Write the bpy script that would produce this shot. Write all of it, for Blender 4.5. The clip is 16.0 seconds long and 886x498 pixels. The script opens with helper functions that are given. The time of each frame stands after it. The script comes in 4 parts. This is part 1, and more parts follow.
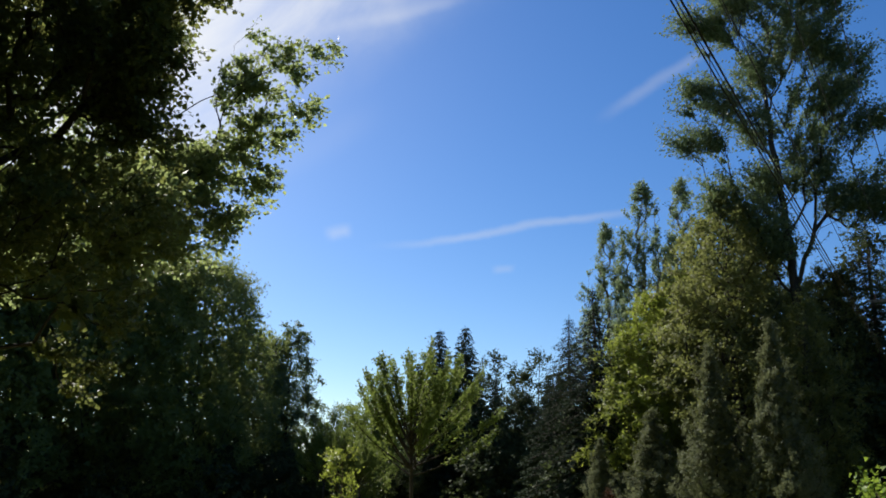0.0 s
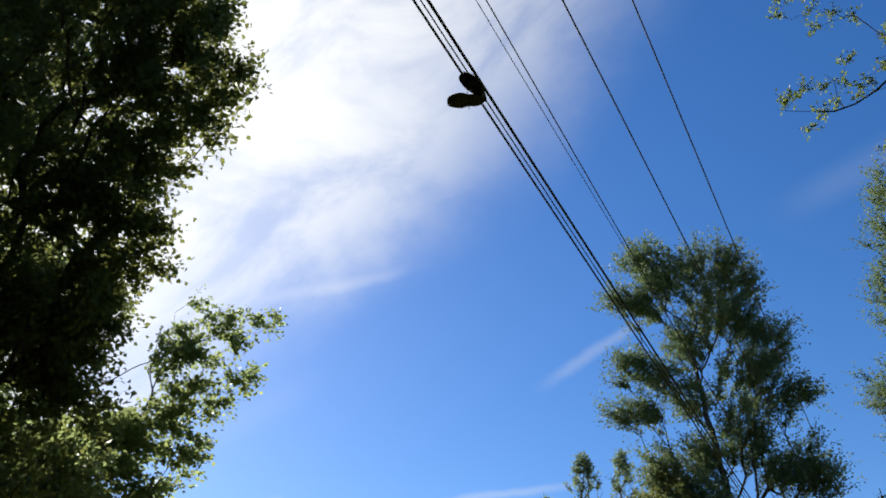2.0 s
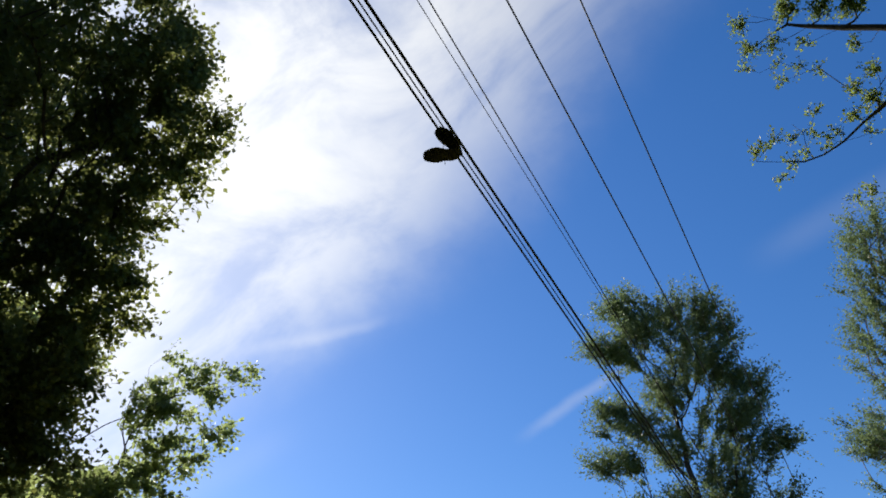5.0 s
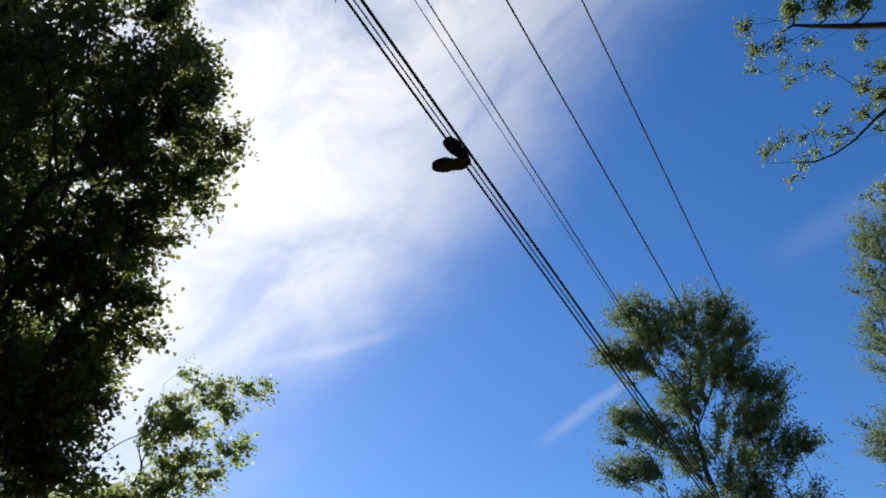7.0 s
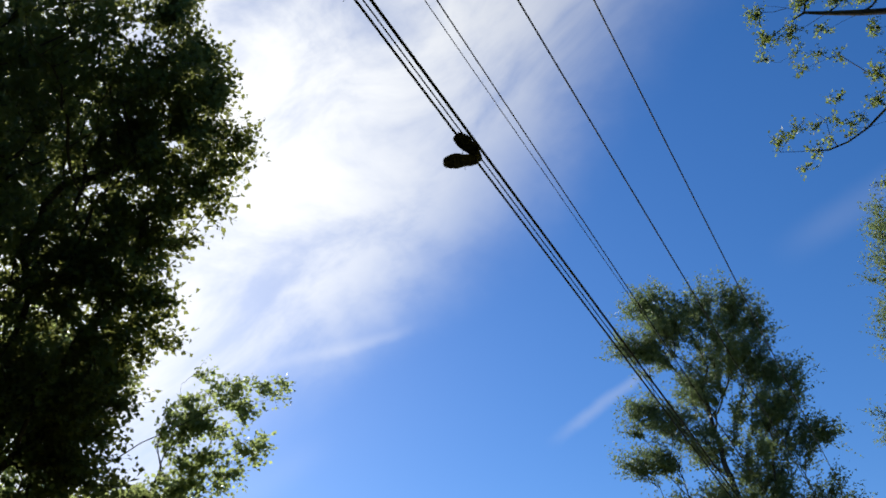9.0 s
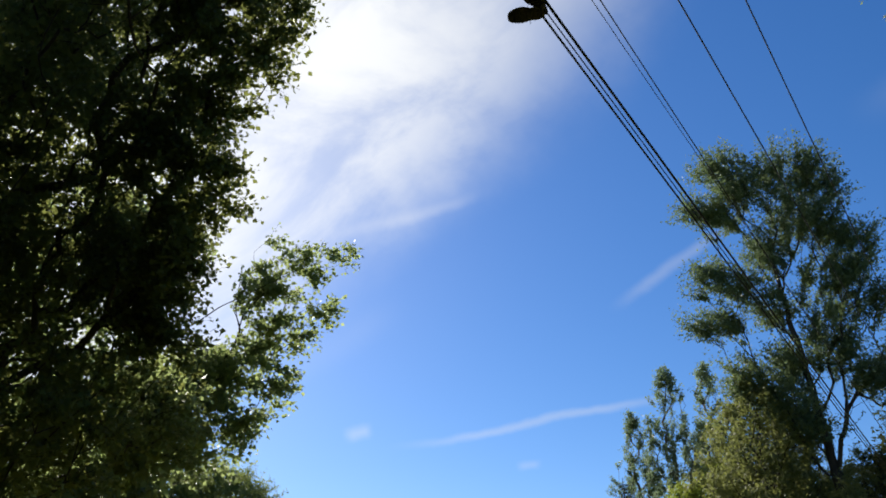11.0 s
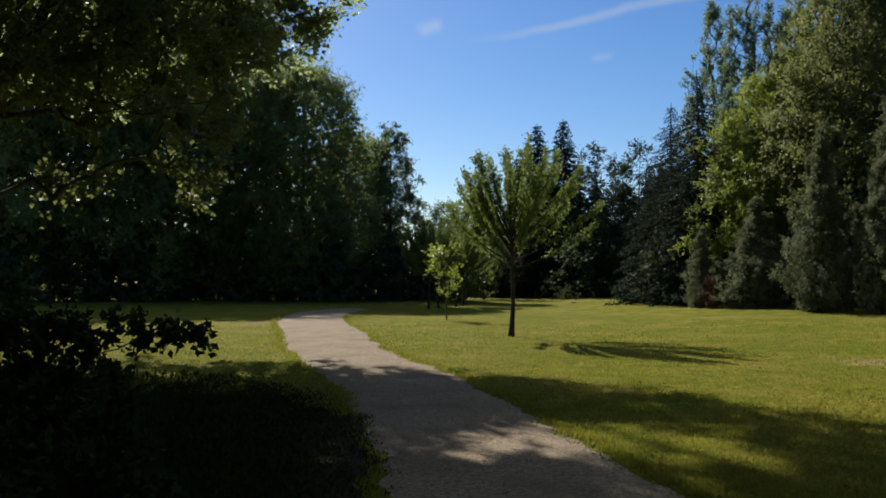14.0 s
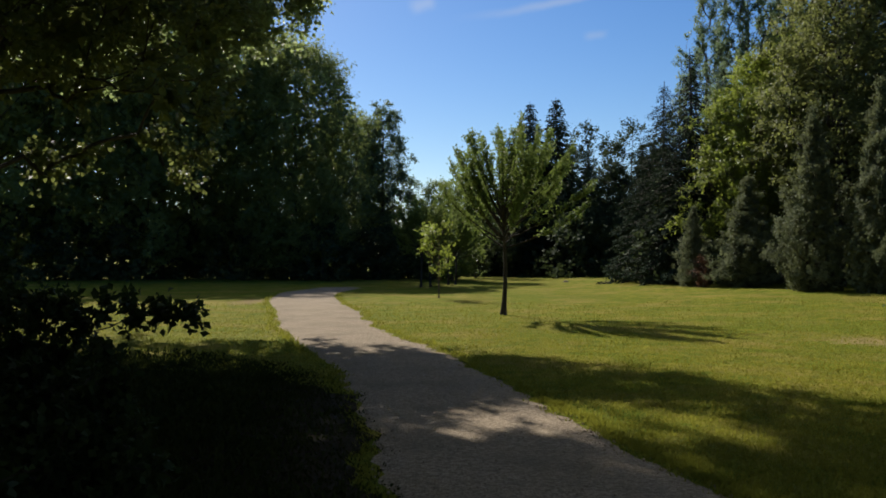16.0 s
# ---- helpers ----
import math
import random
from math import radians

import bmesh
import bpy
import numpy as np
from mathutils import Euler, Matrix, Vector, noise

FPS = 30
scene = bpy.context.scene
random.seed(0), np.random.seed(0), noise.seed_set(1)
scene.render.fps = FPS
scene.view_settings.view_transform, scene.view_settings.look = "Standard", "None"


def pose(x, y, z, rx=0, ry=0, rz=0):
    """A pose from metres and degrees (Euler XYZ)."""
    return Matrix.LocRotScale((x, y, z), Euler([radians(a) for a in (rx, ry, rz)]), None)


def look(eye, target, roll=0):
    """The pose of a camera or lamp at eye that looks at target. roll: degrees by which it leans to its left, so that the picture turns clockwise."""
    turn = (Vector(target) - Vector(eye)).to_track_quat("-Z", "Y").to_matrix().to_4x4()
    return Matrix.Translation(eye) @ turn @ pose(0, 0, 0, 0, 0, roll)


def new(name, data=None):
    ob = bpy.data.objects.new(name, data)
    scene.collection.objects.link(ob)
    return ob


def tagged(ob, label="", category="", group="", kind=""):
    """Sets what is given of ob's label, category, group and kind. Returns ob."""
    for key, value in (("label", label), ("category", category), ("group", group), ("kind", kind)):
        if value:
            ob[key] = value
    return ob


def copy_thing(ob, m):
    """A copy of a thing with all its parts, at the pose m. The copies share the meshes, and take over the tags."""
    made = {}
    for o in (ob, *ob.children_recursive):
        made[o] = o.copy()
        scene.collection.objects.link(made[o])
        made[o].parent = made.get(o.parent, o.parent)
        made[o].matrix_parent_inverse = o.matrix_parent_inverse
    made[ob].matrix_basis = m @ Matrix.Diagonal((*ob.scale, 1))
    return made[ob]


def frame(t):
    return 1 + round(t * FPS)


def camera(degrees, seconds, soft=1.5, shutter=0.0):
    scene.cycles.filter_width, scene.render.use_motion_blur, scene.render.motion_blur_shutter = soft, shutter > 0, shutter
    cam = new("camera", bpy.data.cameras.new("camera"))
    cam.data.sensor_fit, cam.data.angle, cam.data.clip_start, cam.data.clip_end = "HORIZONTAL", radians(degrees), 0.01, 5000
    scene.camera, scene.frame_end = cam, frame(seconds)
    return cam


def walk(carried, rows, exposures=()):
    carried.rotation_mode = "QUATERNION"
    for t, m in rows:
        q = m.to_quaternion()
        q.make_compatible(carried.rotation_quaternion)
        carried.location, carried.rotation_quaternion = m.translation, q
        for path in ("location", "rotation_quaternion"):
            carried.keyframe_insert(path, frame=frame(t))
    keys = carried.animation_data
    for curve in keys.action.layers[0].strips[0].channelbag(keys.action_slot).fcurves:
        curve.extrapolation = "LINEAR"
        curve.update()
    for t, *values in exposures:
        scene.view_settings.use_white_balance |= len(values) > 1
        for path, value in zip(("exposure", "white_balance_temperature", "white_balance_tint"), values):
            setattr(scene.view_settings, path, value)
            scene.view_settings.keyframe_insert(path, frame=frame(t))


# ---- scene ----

# ---- camera ----
cam = camera(56.5, 16.0, soft=1.8)
EYE = (0.0, 0.0, 1.6)
TURNS = [  # seconds, tilt, roll, yaw
    (0.0, 106.37, -1.5, -6.82), (0.5, 112.34, -1.27, -8.75), (1.0, 117.8, -1.62, -9.25), (1.5, 122.3, -0.84, -9.52),
    (2.0, 124.95, -0.24, -10.8), (2.5, 126.75, 0.27, -11.65), (3.0, 127.83, 0.59, -12.41), (3.2, 128.3, 0.65, -12.42), (5.3, 128.46, 1.16, -11.5), (5.5, 128.56, 1.22, -11.33),
    (6.0, 128.81, 1.36, -10.88), (6.5, 129.01, 1.49, -10.56), (7.0, 129.11, 1.68, -10.24), (7.5, 129.08, 1.88, -9.98),
    (8.0, 129.08, 1.91, -9.69), (8.2, 129.06, 1.9, -9.56), (10.3, 127.0, 1.4, -7.04), (10.5, 125.57, 1.06, -6.66), (11.0, 119.84, 0.31, -4.7), (11.5, 113.53, -0.59, -2.55),
    (12.0, 108.16, -0.53, -1.4), (12.5, 102.48, -1.05, -1.38), (13.0, 96.07, -3.13, -1.6), (13.5, 93.44, -0.54, -0.36),
    (14.0, 92.16, -0.24, 0.22), (14.5, 91.33, 0.0, 0.0), (15.0, 91.18, 0.5, -0.36), (15.5, 91.17, 0.53, -0.57),
    (16.0, 90.69, -0.3, -0.31)]
SWAY = [(0.0, -0.035, -0.06), (1.0, -0.03, -0.08), (1.5, -0.025, -0.08), (2.0, -0.01, -0.04), (3.0, 0.0, 0.0), (10.0, 0.0, 0.0), (10.5, -0.01, -0.04),
        (11.0, -0.025, -0.08), (11.5, -0.04, -0.08), (12.5, -0.025, -0.04), (13.5, 0.0, 0.0), (16.0, 0.0, 0.0)]  # seconds, aside, up


def sway(t, k):
    """The small shift of the arm that holds the camera."""
    return float(np.interp(t, [row[0] for row in SWAY], [row[k] for row in SWAY]))


walk(cam, [(t, pose(EYE[0] + sway(t, 1), EYE[1], EYE[2] + sway(t, 2), a, b, c)) for t, a, b, c in TURNS],
     exposures=[(0.0, 0.80), (1.0, 0.97), (3.0, 1.04), (8.0, 1.04), (10.5, 1.0), (11.5, 0.86), (12.5, 0.72), (14.5, 0.54), (16.0, 0.54)])

# ---- light ----
SUN_AZ, SUN_EL = radians(-25), radians(36)
sun = new("sun", bpy.data.lights.new("sun", "SUN"))
sun.data.energy, sun.data.angle, sun.data.color = 5.0, radians(0.53), (1.0, 0.94, 0.84)
sun.matrix_world = look((0, 0, 60), (-math.sin(SUN_AZ) * math.cos(SUN_EL), -math.cos(SUN_AZ) * math.cos(SUN_EL), 60 - math.sin(SUN_EL)))


class Graph:
    """Small helper to write node trees as arithmetic."""

    def __init__(self, tree):
        self.tree = tree
        tree.nodes.clear()

    def node(self, kind):
        return self.tree.nodes.new(kind)

    def put(self, socket, value):
        if hasattr(value, "is_output"):
            self.tree.links.new(value, socket)
        elif isinstance(value, (int, float)) and hasattr(socket.default_value, "__len__"):
            socket.default_value = [value] * 3 + [1.0] * (len(socket.default_value) - 3)
        else:
            socket.default_value = value

    def math(self, op, a, b=0.0, clamp=False):
        n = self.node("ShaderNodeMath")
        n.operation, n.use_clamp = op, clamp
        self.put(n.inputs[0], a)
        self.put(n.inputs[1], b)
        return n.outputs[0]

    def dot(self, v, w):
        n = self.node("ShaderNodeVectorMath")
        n.operation = "DOT_PRODUCT"
        self.put(n.inputs[0], v)
        self.put(n.inputs[1], w)
        return n.outputs["Value"]

    def vec(self, op, a, b):
        n = self.node("ShaderNodeVectorMath")
        n.operation = op
        self.put(n.inputs[0], a)
        self.put(n.inputs[1], b)
        return n.outputs[0]

    def vec_len(self, a):
        n = self.node("ShaderNodeVectorMath")
        n.operation = "LENGTH"
        self.put(n.inputs[0], a)
        return n.outputs["Value"]

    def step(self, v, lo, hi, a=0.0, b=1.0):
        n = self.node("ShaderNodeMapRange")
        n.interpolation_type = "SMOOTHSTEP"
        for i, x in enumerate((v, lo, hi, a, b)):
            self.put(n.inputs[i], x)
        return n.outputs[0]

    def noise(self, v, scale, detail=4.0, rough=0.55, out="Fac", distort=0.0):
        n = self.node("ShaderNodeTexNoise")
        for k, x in (("Vector", v), ("Scale", scale), ("Detail", detail), ("Roughness", rough), ("Distortion", distort)):
            self.put(n.inputs[k], x)
        return n.outputs[out]

    def mix(self, f, a, b):
        n = self.node("ShaderNodeMix")
        n.data_type = "RGBA"
        self.put(n.inputs[0], f)
        self.put(n.inputs[6], a)
        self.put(n.inputs[7], b)
        return n.outputs[2]


def rgb(r, g, b):
    return (r, g, b, 1.0)


# sky with thin high cloud
world = bpy.data.worlds.new("sky")
scene.world = world
world.use_nodes = True
g = Graph(world.node_tree)
sky = g.node("ShaderNodeTexSky")
sky.sky_type, sky.sun_disc, sky.sun_elevation, sky.sun_rotation = "NISHITA", False, SUN_EL, SUN_AZ
sky.altitude, sky.air_density, sky.dust_density, sky.ozone_density = 50.0, 1.0, 0.28, 3.0
deep = g.node("ShaderNodeHueSaturation")
deep.inputs["Hue"].default_value = 0.508
deep.inputs["Saturation"].default_value = 1.30
g.put(deep.inputs["Color"], sky.outputs[0])
way = g.node("ShaderNodeTexCoord").outputs["Generated"]
warp = g.vec("SUBTRACT", g.noise(way, 5.0, 5.0, 0.6, "Color"), (0.5, 0.5, 0.5))
soft = g.vec("ADD", way, g.vec("MULTIPLY", warp, (0.10, 0.10, 0.10)))
fine = g.vec("ADD", way, g.vec("MULTIPLY", warp, (0.03, 0.03, 0.03)))


def streak(a, b, width, strength):
    """A wisp along the great circle from direction a to direction b."""
    a, b = Vector(a).normalized(), Vector(b).normalized()
    across, along, mid = a.cross(b).normalized(), (b - a).normalized(), (a + b).normalized()
    half = (b - a).length / 2
    d = g.math("ABSOLUTE", g.dot(fine, across))
    s = g.math("ABSOLUTE", g.dot(fine, along))
    off = mid.dot(along)
    body = g.math("MULTIPLY", g.step(d, 0.0, width, 1.0, 0.0), g.step(s, half * 0.35 + off, half * 1.15 + off, 1.0, 0.0))
    front = g.math("GREATER_THAN", g.dot(way, mid), 0.5)
    return g.math("MULTIPLY", g.math("MULTIPLY", body, front), strength)


wisps = 0.0
for a, b, w, s in [((0.03, 0.957, 0.283), (0.35, 0.88, 0.320), 0.008, 0.25),
                   ((0.277, 0.862, 0.424), (0.40, 0.77, 0.495), 0.011, 0.17),
                   ((-0.04, 0.955, 0.292), (-0.005, 0.955, 0.30), 0.012, 0.24),
                   ((0.165, 0.949, 0.259), (0.195, 0.949, 0.261), 0.008, 0.17),
                   ((-0.14, 0.931, 0.335), (0.03, 0.904, 0.44), 0.03, 0.05),
                   ((-0.06, 0.858, 0.503), (0.125, 0.825, 0.555), 0.012, 0.14),
                   ((0.50, 0.655, 0.560), (0.65, 0.48, 0.60), 0.03, 0.06)]:
    wisps = g.math("ADD", wisps, streak(a, b, w, s))

# the broad bright veil: its lower right edge, its left and far end
edge = Vector((0.205, 0.719, 0.664)).cross(Vector((-0.122, 0.870, 0.477))).normalized()
if edge.dot(Vector((-0.044, 0.74, 0.671))) < 0:
    edge.negate()
inside = g.step(g.dot(soft, edge), -0.12, 0.03)
right = Vector((0.305, 0.551, 0.777)).cross(Vector((0.205, 0.719, 0.664))).normalized()
if right.dot(Vector((-0.044, 0.74, 0.671))) < 0:
    right.negate()
inside = g.math("MULTIPLY", inside, g.step(g.dot(soft, right), -0.11, 0.23))
flow = Vector((0.81, -0.37, 0.46)).normalized()
cross1 = flow.cross(Vector((0, 0.8, 0.6))).normalized()
cross2 = flow.cross(cross1)
stretch = g.node("ShaderNodeCombineXYZ")
for i, (axis, k) in enumerate(((flow, 0.9), (cross1, 1.6), (cross2, 1.3))):
    g.put(stretch.inputs[i], g.math("MULTIPLY", g.dot(fine, axis), k))
billow = g.noise(stretch.outputs[0], 3.6, 8.0, 0.58, distort=0.6)
veil = g.math("MULTIPLY", inside, g.step(billow, 0.32, 0.60, 0.42, 1.0))
front = g.step(g.dot(way, (-0.1, 0.8, 0.6)), 0.45, 0.8)
cover = g.math("ADD", g.math("MULTIPLY", veil, front), wisps, clamp=True)
glow = g.step(g.dot(way, (math.sin(SUN_AZ) * math.cos(SUN_EL), math.cos(SUN_AZ) * math.cos(SUN_EL), math.sin(SUN_EL))), 0.75, 1.0, 6.0, 7.7)
white = g.node("ShaderNodeCombineColor")
for i, k in enumerate((0.96, 0.98, 1.0)):
    g.put(white.inputs[i], g.math("MULTIPLY", glow, k))
both = g.mix(cover, deep.outputs[0], white.outputs[0])
back = g.node("ShaderNodeBackground")
g.put(back.inputs["Color"], both)
back.inputs["Strength"].default_value = 0.072
g.tree.links.new(back.outputs[0], g.node("ShaderNodeOutputWorld").inputs[0])


# ---- materials ----
def material(name):
    m = bpy.data.materials.new(name)
    m.use_nodes = True
    return m, Graph(m.node_tree)


def leaf_material(name, dark, light, glow_colour, through_share=0.35, rough=0.45, patch=0.35, gloss=0.12):
    """Leaves: colour varies leaf by leaf and in larger patches; light passes through the blade."""
    m, g = material(name)
    place = g.node("ShaderNodeTexCoord").outputs["Object"]
    leaf = g.node("ShaderNodeNewGeometry").outputs["Random Per Island"]
    big = g.noise(place, patch, 2.0)
    f = g.math("ADD", g.math("MULTIPLY", leaf, 0.4), g.math("MULTIPLY", g.step(big, 0.3, 0.7), 0.6))
    col = g.mix(f, rgb(*dark), rgb(*light))
    p = g.node("ShaderNodeBsdfPrincipled")
    g.put(p.inputs["Base Color"], col)
    p.inputs["Roughness"].default_value = rough
    p.inputs["Specular IOR Level"].default_value = gloss
    t = g.node("ShaderNodeBsdfTranslucent")
    g.put(t.inputs["Color"], g.mix(leaf, rgb(*glow_colour), rgb(*[c * 0.7 for c in glow_colour])))
    mixed = g.node("ShaderNodeMixShader")
    mixed.inputs[0].default_value = through_share
    g.tree.links.new(p.outputs[0], mixed.inputs[1])
    g.tree.links.new(t.outputs[0], mixed.inputs[2])
    g.tree.links.new(mixed.outputs[0], g.node("ShaderNodeOutputMaterial").inputs[0])
    return m


def plain_material(name, a, b, scale, rough, bump=0.0, bump_scale=None, metal=0.0, stretch_z=1.0):
    m, g = material(name)
    place = g.node("ShaderNodeTexCoord").outputs["Object"]
    v = g.vec("MULTIPLY", place, (1, 1, stretch_z))
    f = g.math("ADD", g.math("MULTIPLY", g.noise(v, scale, 6.0, 0.65), 0.65), g.math("MULTIPLY", g.noise(v, scale * 0.13, 2.0), 0.35))
    p = g.node("ShaderNodeBsdfPrincipled")
    g.put(p.inputs["Base Color"], g.mix(g.step(f, 0.3, 0.7), rgb(*a), rgb(*b)))
    p.inputs["Roughness"].default_value = rough
    p.inputs["Metallic"].default_value = metal
    p.inputs["Specular IOR Level"].default_value = 0.5 if rough < 0.5 else 0.06
    if bump:
        n = g.node("ShaderNodeBump")
        n.inputs["Strength"].default_value = bump
        n.inputs["Distance"].default_value = 0.02
        g.put(n.inputs["Height"], g.noise(v, bump_scale or scale * 2, 6.0, 0.7))
        g.tree.links.new(n.outputs[0], p.inputs["Normal"])
    g.tree.links.new(p.outputs[0], g.node("ShaderNodeOutputMaterial").inputs[0])
    return m


BARK = plain_material("grey_brown_bark", (0.07, 0.055, 0.042), (0.20, 0.165, 0.13), 9.0, 0.9, 0.9, 14.0, stretch_z=0.25)
BARK_DARK = plain_material("dark_bark", (0.028, 0.025, 0.022), (0.075, 0.066, 0.058), 9.0, 0.9, 0.9, 14.0, stretch_z=0.25)
# cottonwood leaf in two tones, shade put into the first, sunlight into the second
LEAF_SHADED = leaf_material("shaded_cottonwood_leaf", (0.028, 0.044, 0.018), (0.07, 0.095, 0.038), (0.36, 0.40, 0.11), 0.30, 0.55, gloss=0.12)
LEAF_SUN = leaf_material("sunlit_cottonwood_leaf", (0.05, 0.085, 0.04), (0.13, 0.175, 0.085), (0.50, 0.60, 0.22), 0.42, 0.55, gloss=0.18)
LEAF_POPLAR = leaf_material("poplar_leaf", (0.09, 0.13, 0.065), (0.19, 0.24, 0.125), (0.31, 0.41, 0.22), 0.36, 0.45)
LEAF_TALL = leaf_material("tall_cottonwood_leaf", (0.045, 0.074, 0.040), (0.12, 0.155, 0.085), (0.23, 0.31, 0.13), 0.32, 0.55, gloss=0.15)
LEAF_LIME = leaf_material("lime_green_leaf", (0.082, 0.116, 0.024), (0.165, 0.205, 0.044), (0.42, 0.50, 0.08), 0.42, 0.45)
LEAF_OLIVE = leaf_material("olive_leaf", (0.056, 0.072, 0.03), (0.145, 0.158, 0.061), (0.30, 0.33, 0.097), 0.36, 0.6)
LEAF_MAPLE = leaf_material("young_maple_leaf", (0.045, 0.078, 0.023), (0.095, 0.145, 0.042), (0.29, 0.37, 0.085), 0.38, 0.5)
LEAF_WOOD = leaf_material("woodland_leaf", (0.06, 0.092, 0.035), (0.145, 0.185, 0.07), (0.36, 0.43, 0.12), 0.36, 0.6)
LEAF_FAR = leaf_material("far_tree_leaf", (0.030, 0.048, 0.026), (0.07, 0.09, 0.048), (0.10, 0.13, 0.05), 0.22, 0.7, gloss=0.05)
LEAF_CEDAR = leaf_material("grey_green_cedar_spray", (0.062, 0.078, 0.043), (0.18, 0.196, 0.112), (0.25, 0.28, 0.14), 0.26, 0.7, 0.9)
LEAF_FIR = leaf_material("dark_fir_needles", (0.014, 0.026, 0.016), (0.035, 0.052, 0.030), (0.04, 0.06, 0.03), 0.12, 0.8, gloss=0.02)
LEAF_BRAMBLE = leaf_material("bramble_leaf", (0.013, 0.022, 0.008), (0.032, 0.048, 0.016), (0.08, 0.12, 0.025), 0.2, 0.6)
# darkened blade colour: the shade beside the path is put into it
GRASS_SHADED = leaf_material("shaded_grass_blade", (0.018, 0.024, 0.008), (0.046, 0.052, 0.015), (0.07, 0.09, 0.02), 0.2, 0.8, 1.2, gloss=0.02)
LEAF_SHRUB = leaf_material("bright_shrub_leaf", (0.09, 0.16, 0.025), (0.17, 0.26, 0.045), (0.30, 0.42, 0.06), 0.4, 0.4)
GRASS = leaf_material("grass_blade", (0.105, 0.13, 0.013), (0.28, 0.245, 0.043), (0.34, 0.34, 0.045), 0.35, 0.7, 0.6)
CABLE = plain_material("black_cable_sheath", (0.012, 0.012, 0.013), (0.03, 0.03, 0.032), 30.0, 0.6)
POLE_WOOD = plain_material("weathered_pole_wood", (0.12, 0.10, 0.08), (0.30, 0.26, 0.21), 12.0, 0.9, 0.5, 20.0, stretch_z=0.1)
PORCELAIN = plain_material("brown_porcelain", (0.10, 0.05, 0.03), (0.16, 0.08, 0.05), 8.0, 0.25)
SOLE = plain_material("dark_rubber_sole", (0.07, 0.06, 0.058), (0.13, 0.115, 0.11), 40.0, 0.8, 0.4, 120.0)
SUEDE = plain_material("worn_dark_canvas", (0.016, 0.015, 0.016), (0.045, 0.04, 0.04), 50.0, 0.9, 0.4, 160.0)
LACE = plain_material("grey_lace", (0.06, 0.06, 0.06), (0.14, 0.14, 0.13), 60.0, 0.9)


def lawn_material():
    m, g = material("mown_lawn")
    p3 = g.node("ShaderNodeTexCoord").outputs["Object"]
    patch = g.noise(p3, 0.45, 6.0, 0.68)
    mid = g.noise(p3, 2.2, 5.0, 0.65)
    tiny = g.noise(p3, 30.0, 4.0, 0.7)
    col = g.mix(g.step(mid, 0.3, 0.7), rgb(0.092, 0.13, 0.009), rgb(0.24, 0.215, 0.024))
    col = g.mix(g.step(patch, 0.44, 0.66, 0.0, 0.9), col, rgb(0.275, 0.21, 0.05))
    col = g.mix(g.step(g.noise(p3, 0.16, 3.0, 0.6), 0.42, 0.7, 0.0, 0.5), col, rgb(0.10, 0.14, 0.012))
    col = g.mix(g.step(tiny, 0.35, 0.7, 0.0, 0.55), col, rgb(0.05, 0.067, 0.006))
    worn = g.math("ADD", g.vec_len(g.vec("MULTIPLY", g.vec("SUBTRACT", p3, (8.6, 16.2, 0.3)), (0.5, 0.55, 0.0))), g.math("MULTIPLY", g.noise(p3, 3.0, 4.0, 0.7), 1.6))
    bare = g.math("ADD", g.vec_len(g.vec("MULTIPLY", g.vec("SUBTRACT", p3, (-6.9, 30.2, 0.2)), (1.0, 0.3, 0.0))), g.math("MULTIPLY", g.noise(p3, 2.2, 4.0, 0.7), 1.4))
    col = g.mix(g.step(bare, 1.0, 1.5, 0.7, 0.0), col, rgb(0.24, 0.165, 0.09))
    col = g.mix(g.step(worn, 0.9, 1.4, 0.75, 0.0), col, rgb(0.31, 0.225, 0.115))
    p = g.node("ShaderNodeBsdfPrincipled")
    g.put(p.inputs["Base Color"], col)
    p.inputs["Roughness"].default_value = 0.95
    p.inputs["Specular IOR Level"].default_value = 0.03
    n = g.node("ShaderNodeBump")
    n.inputs["Strength"].default_value = 0.9
    n.inputs["Distance"].default_value = 0.05
    g.put(n.inputs["Height"], g.math("ADD", g.noise(p3, 40.0, 3.0, 0.7), g.math("MULTIPLY", mid, 1.5)))
    g.tree.links.new(n.outputs[0], p.inputs["Normal"])
    g.tree.links.new(p.outputs[0], g.node("ShaderNodeOutputMaterial").inputs[0])
    return m


